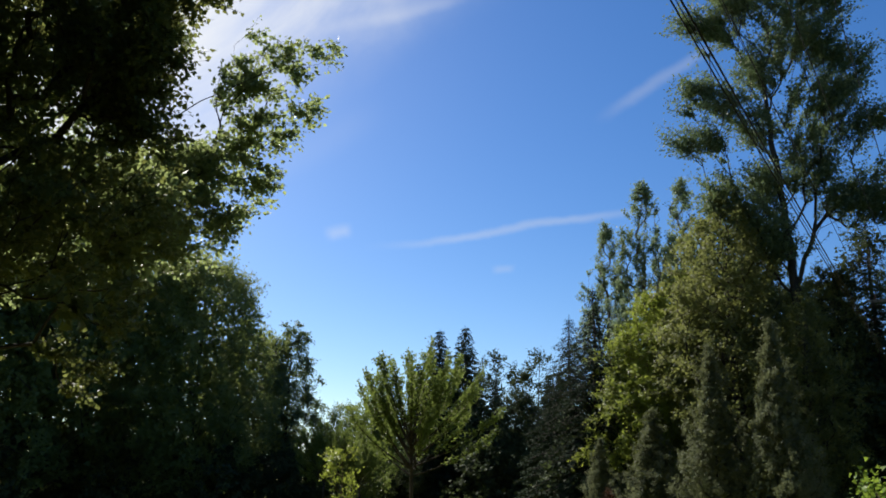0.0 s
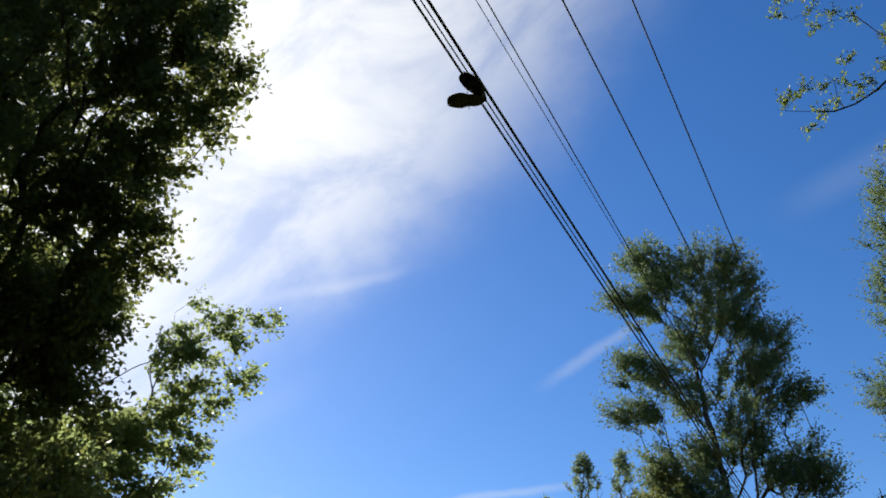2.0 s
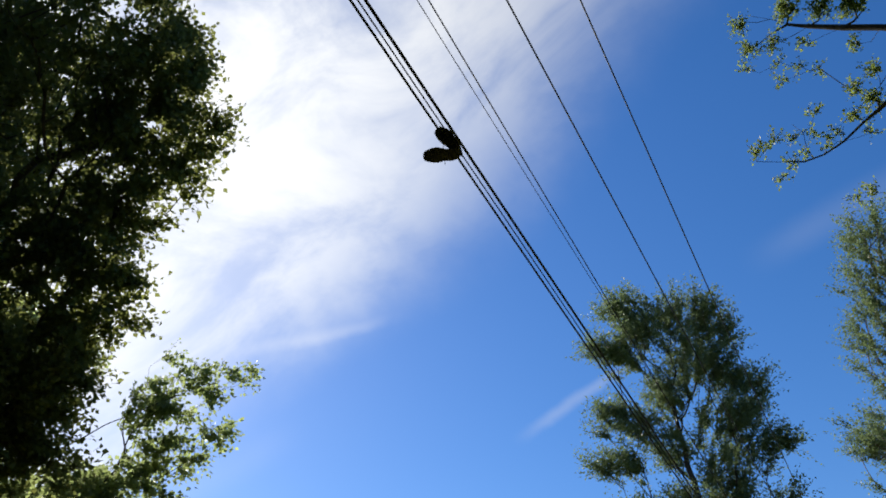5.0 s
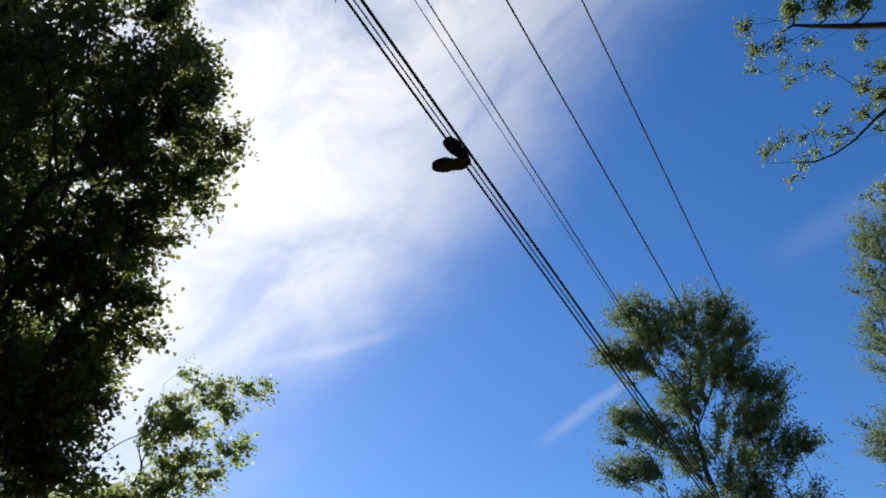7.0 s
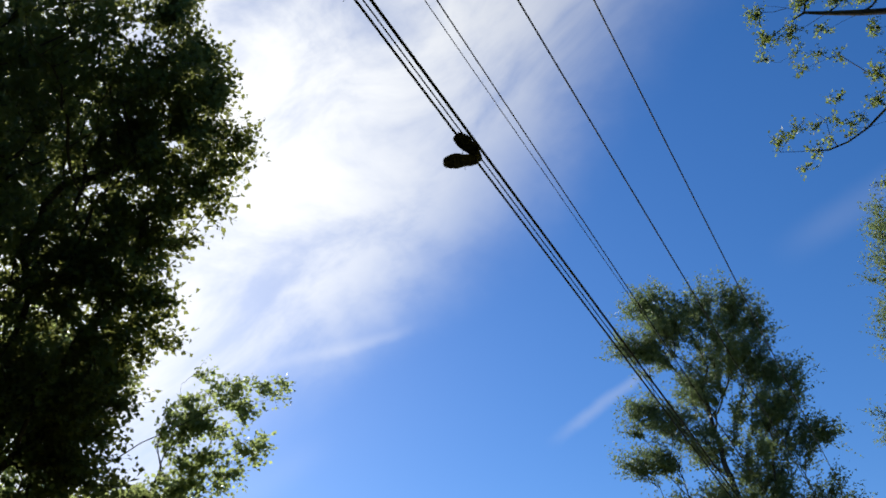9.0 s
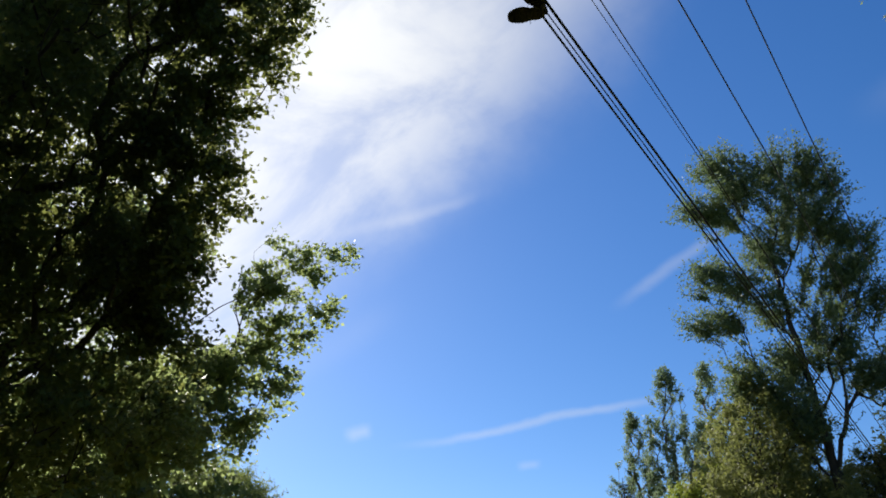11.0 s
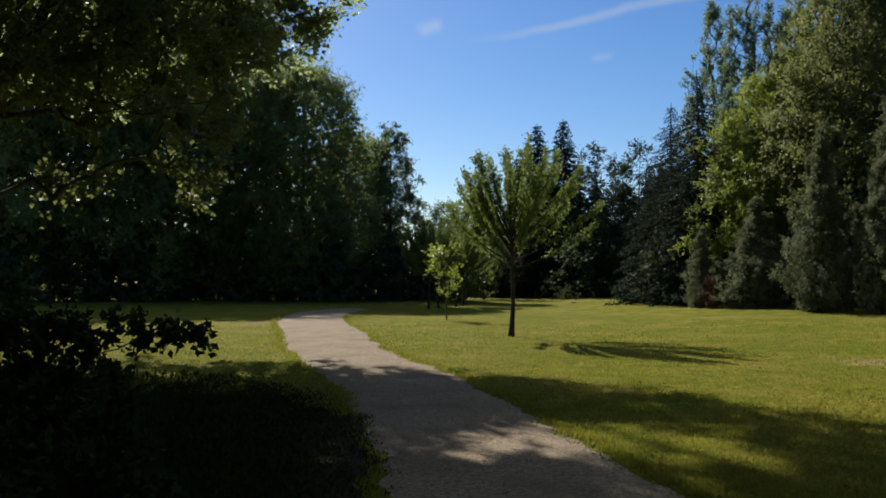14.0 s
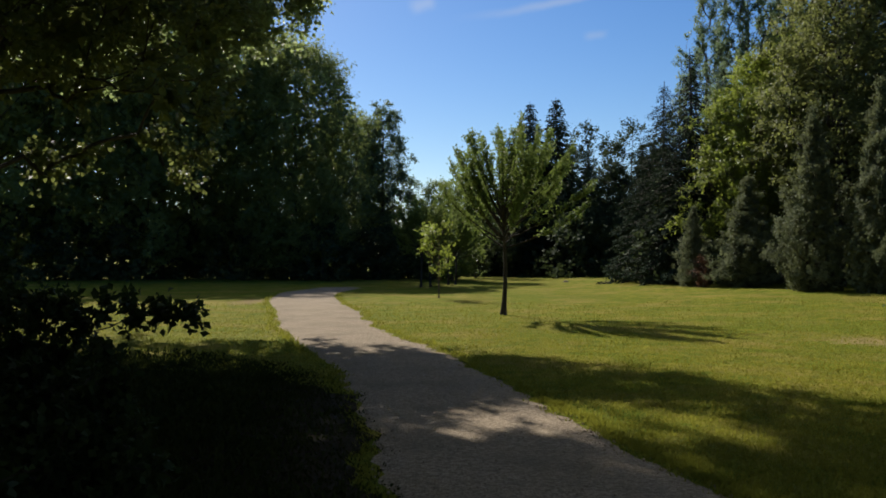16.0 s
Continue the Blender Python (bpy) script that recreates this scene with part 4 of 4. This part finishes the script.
# unseen high crowns, added overhead to darken the ground further
high = simple_tree("tall_shade_tree", "unseen tall tree with a high broad crown, added to shade the path", LEAF_WOOD, BARK_DARK, 101, 22.0, 8.0, [(0.55, 0.5), (0.7, 1.0), (0.88, 0.85), (1.0, 0.2)], 260, 0.5, 7, 5, 1.2,
                   group="woodland trees", fill=5000, inner_leaf=0.8)
put(high, pose(0.1, -4.0, 0))
copy_thing(high, pose(-7.0, -0.5, 0, 0, 0, 130))
copy_thing(high, pose(10.5, -3.5, 0, 0, 0, 220))
shrub = simple_tree("undergrowth_shrub", "dark leafy undergrowth shrub at the wood's edge", LEAF_FAR, BARK_DARK, 95, 4.2, 2.6, [(0.0, 0.9), (0.3, 1.0), (0.7, 0.8), (1.0, 0.2)], 60, 0.32, 5, 8, 0.7, trunk_r=0.08, category="shrub", group="undergrowth")
put(shrub, at(-8, 60))
rng = np.random.default_rng(9)
for az in np.arange(-38, 40, 3.4):
    d = 60 + 4 * rng.random() if az < 0 else (76 if az < 9 else 66 if az < 16 else 47)
    copy_thing(shrub, at(az, d + rng.random() * 2, turn=rng.random() * 360, scale=0.8 + 0.5 * rng.random()))

for az in np.arange(-23, 0, 1.9):
    copy_thing(shrub, at(az, 65 + 2 * rng.random(), turn=rng.random() * 360, scale=0.75 + 0.3 * rng.random()))
for az in np.arange(-34, 21, 5.0):
    copy_thing(shrub, at(az + rng.random(), 80 + 6 * rng.random(), turn=rng.random() * 360, scale=1.5 + 0.5 * rng.random()))
put(simple_tree("bronze_shrub", "small bronze-red shrub between the cedars", LEAF_RED, BARK_DARK, 96, 2.4, 0.9, ROUND, 60, 0.12, 6, 10, 0.4, trunk_r=0.04, category="shrub"), at(17.9, 41.8, scale=0.6))

# ---- shrubs close to the viewpoint ----
put(simple_tree("bright_shrub", "bright green shrub in full sun", LEAF_SHRUB, BARK, 97, 1.75, 0.75, [(0.0, 0.7), (0.4, 1.0), (0.8, 0.7), (1.0, 0.2)], 60, 0.08, 6, 8, 0.28, trunk_r=0.03, category="shrub"), at(33.4, 11.5, scale=1.04))
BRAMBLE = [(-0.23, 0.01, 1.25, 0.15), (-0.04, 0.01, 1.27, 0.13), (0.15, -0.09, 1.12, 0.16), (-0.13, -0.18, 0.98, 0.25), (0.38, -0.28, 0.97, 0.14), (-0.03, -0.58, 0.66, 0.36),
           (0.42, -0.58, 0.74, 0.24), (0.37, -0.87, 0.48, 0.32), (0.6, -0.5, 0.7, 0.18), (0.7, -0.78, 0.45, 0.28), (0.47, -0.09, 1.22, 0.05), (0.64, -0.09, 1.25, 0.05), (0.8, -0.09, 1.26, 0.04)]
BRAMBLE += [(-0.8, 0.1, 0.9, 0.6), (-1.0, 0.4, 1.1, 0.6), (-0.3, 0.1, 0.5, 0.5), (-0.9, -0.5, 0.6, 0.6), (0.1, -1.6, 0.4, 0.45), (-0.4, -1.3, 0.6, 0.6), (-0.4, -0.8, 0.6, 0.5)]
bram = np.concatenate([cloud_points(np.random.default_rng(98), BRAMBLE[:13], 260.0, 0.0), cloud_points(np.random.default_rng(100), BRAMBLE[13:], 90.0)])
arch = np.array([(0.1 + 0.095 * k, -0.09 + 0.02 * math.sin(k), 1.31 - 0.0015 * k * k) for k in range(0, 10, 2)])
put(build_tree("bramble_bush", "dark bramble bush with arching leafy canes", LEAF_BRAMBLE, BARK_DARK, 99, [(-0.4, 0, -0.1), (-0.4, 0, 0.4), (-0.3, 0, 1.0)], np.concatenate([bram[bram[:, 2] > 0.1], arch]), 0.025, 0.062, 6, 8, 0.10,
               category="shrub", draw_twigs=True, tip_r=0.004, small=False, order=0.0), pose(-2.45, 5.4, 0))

# ---- utility pole and lines ----
POLE = np.array([25.04, 33.72])
TH = 0.674
U, LAT = np.array([-math.sin(TH), -math.cos(TH)]), np.array([math.cos(TH), -math.sin(TH)])


def cylinder(bm, a, b, r0, r1, seg=12):
    a, b = Vector(a), Vector(b)
    m = Matrix.Translation((a + b) / 2) @ (b - a).to_track_quat("Z", "Y").to_matrix().to_4x4()
    bmesh.ops.create_cone(bm, cap_ends=True, segments=seg, radius1=r0, radius2=r1, depth=(b - a).length, matrix=m)
    return bm


def box(bm, size, m):
    bmesh.ops.create_cube(bm, size=1.0, matrix=m @ Matrix.Diagonal((*size, 1)))
    return bm


pole = tagged(new("utility_pole"), "weathered wooden utility pole with crossarm", "utility pole")
pole.location = (*POLE, 0.4)
part("post", cylinder(bmesh.new(), (0, 0, -0.4), (0, 0, 11.5), 0.17, 0.11, 16), POLE_WOOD, pole, smooth=True)
arm_turn = Matrix.Rotation(-TH, 4, "Z")
part("crossarm", box(bmesh.new(), (3.2, 0.1, 0.12), Matrix.Translation((0, 0.14, 10.1)) @ arm_turn), POLE_WOOD, pole)
part("brace", cylinder(bmesh.new(), arm_turn @ Vector((0.75, -0.12, 10.1)), (0, -0.12, 9.4), 0.018, 0.018, 6), CABLE, pole)
part("brace", cylinder(bmesh.new(), arm_turn @ Vector((-0.75, -0.12, 10.1)), (0, -0.12, 9.4), 0.018, 0.018, 6), CABLE, pole)
for k in (-1.37, -0.12, 0.5, 1.35):
    part("insulator", cylinder(bmesh.new(), arm_turn @ Vector((k, 0.1, 10.15)), arm_turn @ Vector((k, 0.1, 10.4)), 0.05, 0.035, 8), PORCELAIN, pole)


def cable(name, label, offset, z, slope, radius, dz=0.0):
    s = np.linspace(0, 75, 76)
    base = POLE + LAT * offset
    pts = np.stack([base[0] + U[0] * s, base[1] + U[1] * s, z - slope * s + 0.00058 * s * s + dz], 1)
    return tagged(part(name, chain(name, pts, np.full(76, radius), 6), CABLE, smooth=True), label, "cable")


cable("telephone_cable", "thick black telephone cable strung overhead", -0.405, 6.13, 0.0166, 0.0125)
cable("telephone_cable", "black telephone cable strung overhead", -0.445, 6.115, 0.0166, 0.006)
cable("telephone_cable", "black telephone cable strung overhead", -0.475, 6.08, 0.0166, 0.010)
cable("power_line", "thin black overhead power line", -1.32, 9.90, 0.0059, 0.010)
cable("power_line", "very thin overhead wire", -1.335, 10.72, 0.0378, 0.006)
cable("power_line", "thin black overhead power line", -0.12, 10.77, 0.0708, 0.010)
cable("power_line", "thin black overhead power line", 0.348, 11.80, 0.0534, 0.011)

# ---- shoes slung over the cable ----
def sole_outline(length=0.265, n=56):
    """The outline of a left shoe's sole, toe towards +x."""
    pts = []
    for k in range(n):
        a = 2 * math.pi * k / n
        c, s = math.cos(a), math.sin(a)
        u = (c + 1) / 2
        half = 0.036 + 0.018 * math.sin(min(1, u * 1.25) * math.pi * 0.62) - 0.010 * math.exp(-((u - 0.42) / 0.13) ** 2)
        x = length * (u - 0.5)
        y = 1.06 * half * math.copysign(abs(s) ** 0.62, s) + 0.008 * math.sin(u * 3.0)
        pts.append((x, y + 0.0016 * math.sin(k * 3.1)))
    return pts


def build_shoe(turn):
    thing = tagged(new("shoe"), "worn dark shoe with scalloped rubber sole hanging from the cable", "shoe", "shoes on the cable")
    thing.matrix_basis = turn
    outline = sole_outline()
    n = len(outline)
    bm = bmesh.new()
    rings = []
    for z, k in ((-0.013, 0.965), (-0.011, 1.0), (0.008, 1.02), (0.016, 1.0), (0.018, 0.96)):
        rings.append([bm.verts.new((x * k, y * k, z + 0.006 * max(0, x / 0.14) ** 2)) for x, y in outline])
    for a, b in zip(rings, rings[1:]):
        for i in range(n):
            bm.faces.new((a[i], a[(i + 1) % n], b[(i + 1) % n], b[i]))
    bm.faces.new(rings[-1])
    bm.faces.new(rings[0][::-1])
    sole = part("sole", bm, SOLE, thing, "dark ribbed rubber sole")
    for k in range(9):
        x = -0.115 + 0.0275 * k
        w = 0.066 if x > 0 else 0.052
        m = Matrix.Translation((x, 0.004, -0.0155)) @ Matrix.Rotation(0.25 * math.sin(k), 4, "Z") @ Matrix.Diagonal((0.013, w, 0.006, 1))
        b2 = bmesh.new()
        bmesh.ops.create_cube(b2, size=1.0, matrix=m)
        bmesh.ops.bevel(b2, geom=b2.edges[:], offset=0.0015, segments=1, affect="EDGES")
        part("tread_bar", b2, SOLE, sole)
    bm = bmesh.new()
    rings = []
    for f in (0.0, 0.2, 0.4, 0.6, 0.8, 1.0):
        ring = []
        for x, y in outline:
            u = x / 0.285 + 0.5
            top = 0.035 + 0.055 * (1 - u) ** 0.6 + 0.012 * math.exp(-((u - 0.05) / 0.1) ** 2)
            shrink = 1 - 0.62 * f ** 1.8
            xs = x * (1 - 0.10 * f) - 0.055 * f ** 2 * max(0, u)
            ring.append(bm.verts.new((xs, y * shrink * 0.98, 0.016 + top * math.sin(f * math.pi / 2))))
        rings.append(ring)
    for a, b in zip(rings, rings[1:]):
        for i in range(n):
            bm.faces.new((a[i], a[(i + 1) % n], b[(i + 1) % n], b[i]))
    bm.faces.new(rings[-1])
    part("upper", bm, SUEDE, thing, smooth=True)
    bm = bmesh.new()
    bmesh.ops.create_cube(bm, size=1.0, matrix=Matrix.Translation((0.0, 0.0, 0.088)) @ Matrix.Rotation(0.55, 4, "Y") @ Matrix.Diagonal((0.10, 0.042, 0.007, 1)))
    bmesh.ops.bevel(bm, geom=bm.edges[:], offset=0.003, segments=2, affect="EDGES")
    part("tongue", bm, SUEDE, thing)
    for k in range(4):
        x = -0.015 + 0.02 * k
        a = np.array([(x, -0.026, 0.082 - 0.02 * k * 0.4), (x + 0.005, 0.0, 0.098 - 0.022 * k * 0.5), (x + 0.01, 0.026, 0.082 - 0.02 * k * 0.4)])
        part("lace", chain("lace", a, np.full(3, 0.002), 5), LACE, thing)
    return thing


def basis(long_axis, face, place):
    """A pose with +x along long_axis and the underside towards face."""
    x = Vector(long_axis).normalized()
    z = -(Vector(face) - x * Vector(face).dot(x)).normalized()
    m = Matrix((x, z.cross(x), z)).transposed().to_4x4()
    m.translation = place
    return m


SHOE_A, SHOE_B = Vector((0.945, 4.22, 5.90)), Vector((0.99, 4.21, 6.07))
build_shoe(basis((-0.97, 0.18, -0.05), (-0.15, -0.62, -0.78), SHOE_A))
build_shoe(basis((-0.58, 0.10, 0.80), (-0.30, -0.72, -0.40), SHOE_B))
knot = np.array([(1.0, 4.24, 6.12), (1.03, 4.36, 6.30), (1.00, 4.40, 6.39), (0.96, 4.36, 6.37), (0.99, 4.30, 6.28), (0.99, 4.26, 6.12), (0.96, 4.24, 6.0), (0.97, 4.22, 5.82)])
t = np.linspace(0, 1, 40) * (len(knot) - 1)
curve = np.stack([np.interp(t, range(len(knot)), knot[:, i]) for i in range(3)], 1)
tagged(part("shoelace", chain("shoelace", curve, np.full(40, 0.0022), 5), LACE), "knotted lace that ties the shoes over the cable", "shoelace")

# ---- small things on the lawn ----
bm = bmesh.new()
bmesh.ops.create_icosphere(bm, subdivisions=2, radius=0.22)
for v in bm.verts:
    v.co *= 1 + 0.25 * noise.noise(v.co * 6)
    v.co.z *= 0.7
tagged(part("boulder", bm, POLE_WOOD), "small pale boulder at the far edge of the lawn", "rock").location = (8.6, 55.5, 0.05)

# ---- grass blades, and the ragged verge of the path ----
rng = np.random.default_rng(77)


def turf(n, y0, y1, x0, x1, verge):
    u = rng.random(n)
    y = 1 / (1 / y0 + u * (1 / y1 - 1 / y0))
    if verge:
        k = rng.random(n) < 0.5
        le, ri = np.interp(y, py, left_edge), np.interp(y, py, right_edge)
        x = np.where(k, le, ri) + rng.normal(size=n) * 0.09 + np.where(k, -0.05, 0.05)
        h = 0.03 + 0.05 * rng.random(n)
        x = np.where(k & (y < 9.5), ri + 0.05 + 0.1 * rng.random(n), x)
    else:
        x = y * (x0 + (x1 - x0) * rng.random(n))
        h = 0.025 + 0.045 * rng.random(n) ** 1.5
        keep = (x < np.interp(y, py, left_edge)) | (x > np.interp(y, py, right_edge))
        keep &= ~((y < 9.5 + 2.0 * rng.random(n)) & (x < np.interp(y, py, left_edge) - 0.02 - 0.15 * rng.random(n) - 1.2 * np.clip((y - 9.6) / 2.8, 0, 1) ** 2) & (x > -8.5))
        x, y, h = x[keep], y[keep], h[keep]
    z = ground_z(x, y) + 0.02 * np.sin(x * 0.9 + 0.4 * y) * np.exp(-((x / 60) ** 2 + (y / 60) ** 2)) - 0.004
    base = np.stack([x, y, z], 1)
    up = unit(rng.normal(size=base.shape) * 0.55 + [0, 0, 1.0])
    side = unit(np.cross(up, rng.normal(size=base.shape)))
    return base, up, side, h * (0.8 + 0.02 * y), (0.007 + 0.0007 * y) * (0.7 + 0.6 * rng.random(len(y)))


tagged(part("grass", blades("grass", *turf(110000, 5.0, 30.0, -0.62, 0.62, False)), GRASS), "short mown grass blades, yellow-green", "grass", kind="stuff")
tagged(part("verge_grass", blades("verge_grass", *turf(9000, 4.5, 38.0, 0, 0, True)), GRASS), "longer grass fringing the gravel path", "grass", kind="stuff")

# ---- dark sheet over the lawn beside the path, shade put into its colour ----
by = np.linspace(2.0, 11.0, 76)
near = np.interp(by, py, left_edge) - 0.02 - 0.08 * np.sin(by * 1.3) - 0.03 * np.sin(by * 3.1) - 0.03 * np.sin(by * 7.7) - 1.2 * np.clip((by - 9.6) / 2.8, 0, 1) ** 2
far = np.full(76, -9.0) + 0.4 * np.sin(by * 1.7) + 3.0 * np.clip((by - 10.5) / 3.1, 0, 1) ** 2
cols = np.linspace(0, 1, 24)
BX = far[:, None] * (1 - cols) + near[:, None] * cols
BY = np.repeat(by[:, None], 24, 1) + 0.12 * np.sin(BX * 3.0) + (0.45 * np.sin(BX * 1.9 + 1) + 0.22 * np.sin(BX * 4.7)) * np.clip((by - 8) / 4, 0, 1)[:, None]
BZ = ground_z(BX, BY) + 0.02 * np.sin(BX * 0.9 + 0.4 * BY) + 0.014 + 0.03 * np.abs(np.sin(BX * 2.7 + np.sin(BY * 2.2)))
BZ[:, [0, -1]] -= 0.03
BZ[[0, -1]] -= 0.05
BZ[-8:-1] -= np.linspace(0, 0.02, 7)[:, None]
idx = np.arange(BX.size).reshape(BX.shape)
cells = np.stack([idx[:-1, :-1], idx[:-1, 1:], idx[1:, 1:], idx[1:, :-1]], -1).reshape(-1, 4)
tagged(part("shade_sheet", quads("shade_sheet", np.stack([BX, BY, BZ], -1), cells), GROUND_SHADED, smooth=True), "dark sheet standing in for the shaded ground under the trees", "soil", kind="structure")

# ---- blades coloured dark to deepen the shade between the bramble and the path ----
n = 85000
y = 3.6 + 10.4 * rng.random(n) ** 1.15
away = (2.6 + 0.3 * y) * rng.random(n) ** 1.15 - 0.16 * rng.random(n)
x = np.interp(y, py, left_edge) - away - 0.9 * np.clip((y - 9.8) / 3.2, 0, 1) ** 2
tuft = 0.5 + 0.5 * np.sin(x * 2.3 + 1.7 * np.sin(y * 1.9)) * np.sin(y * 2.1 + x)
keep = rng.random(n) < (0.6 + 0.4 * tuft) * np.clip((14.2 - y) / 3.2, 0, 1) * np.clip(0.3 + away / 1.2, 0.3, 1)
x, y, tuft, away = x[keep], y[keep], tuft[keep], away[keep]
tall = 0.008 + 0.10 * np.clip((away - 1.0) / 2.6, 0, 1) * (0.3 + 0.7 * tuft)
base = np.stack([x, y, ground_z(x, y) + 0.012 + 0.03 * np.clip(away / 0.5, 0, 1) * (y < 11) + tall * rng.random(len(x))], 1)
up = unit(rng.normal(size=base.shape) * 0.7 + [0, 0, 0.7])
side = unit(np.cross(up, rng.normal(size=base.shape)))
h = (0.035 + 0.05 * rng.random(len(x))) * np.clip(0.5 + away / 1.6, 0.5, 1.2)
tagged(part("weeds", blades("weeds", base, up, side, h, h * (0.3 + 0.25 * tuft)), GRASS_SHADED), "low blades coloured dark to deepen the shade beside the path", "weeds", kind="stuff")

# ---- loose stones on the path ----
n = 1600
y = 1 / (1 / 4.8 + rng.random(n) * (1 / 26.0 - 1 / 4.8))
w = rng.random(n)
x = np.interp(y, py, left_edge) * (1 - w) + np.interp(y, py, right_edge) * w
z = ground_z(x, y) + 0.012 + 0.025 * np.sin(w * math.pi) + 0.02 * np.sin(x * 0.9 + 0.4 * y) * np.exp(-((x / 60) ** 2 + (y / 60) ** 2))
r = 0.004 + 0.009 * rng.random(n) ** 2
corner = np.array([(1, 1, -1), (1, -1, -1), (-1, -1, -1), (-1, 1, -1), (0.7, 0.6, 0.7), (0.6, -0.7, 0.6), (-0.7, -0.6, 0.7), (-0.6, 0.7, 0.6)])
verts = np.stack([x, y, z], 1)[:, None] + corner[None] * r[:, None, None] * (0.7 + 0.5 * rng.random((n, 8, 1)))
side = np.array([(0, 1, 5, 4), (1, 2, 6, 5), (2, 3, 7, 6), (3, 0, 4, 7), (4, 5, 6, 7)])
tagged(part("pebbles", quads("pebbles", verts, side[None] + (np.arange(n) * 8)[:, None, None]), GRAVEL), "loose pebbles scattered on the gravel path", "gravel", kind="stuff")
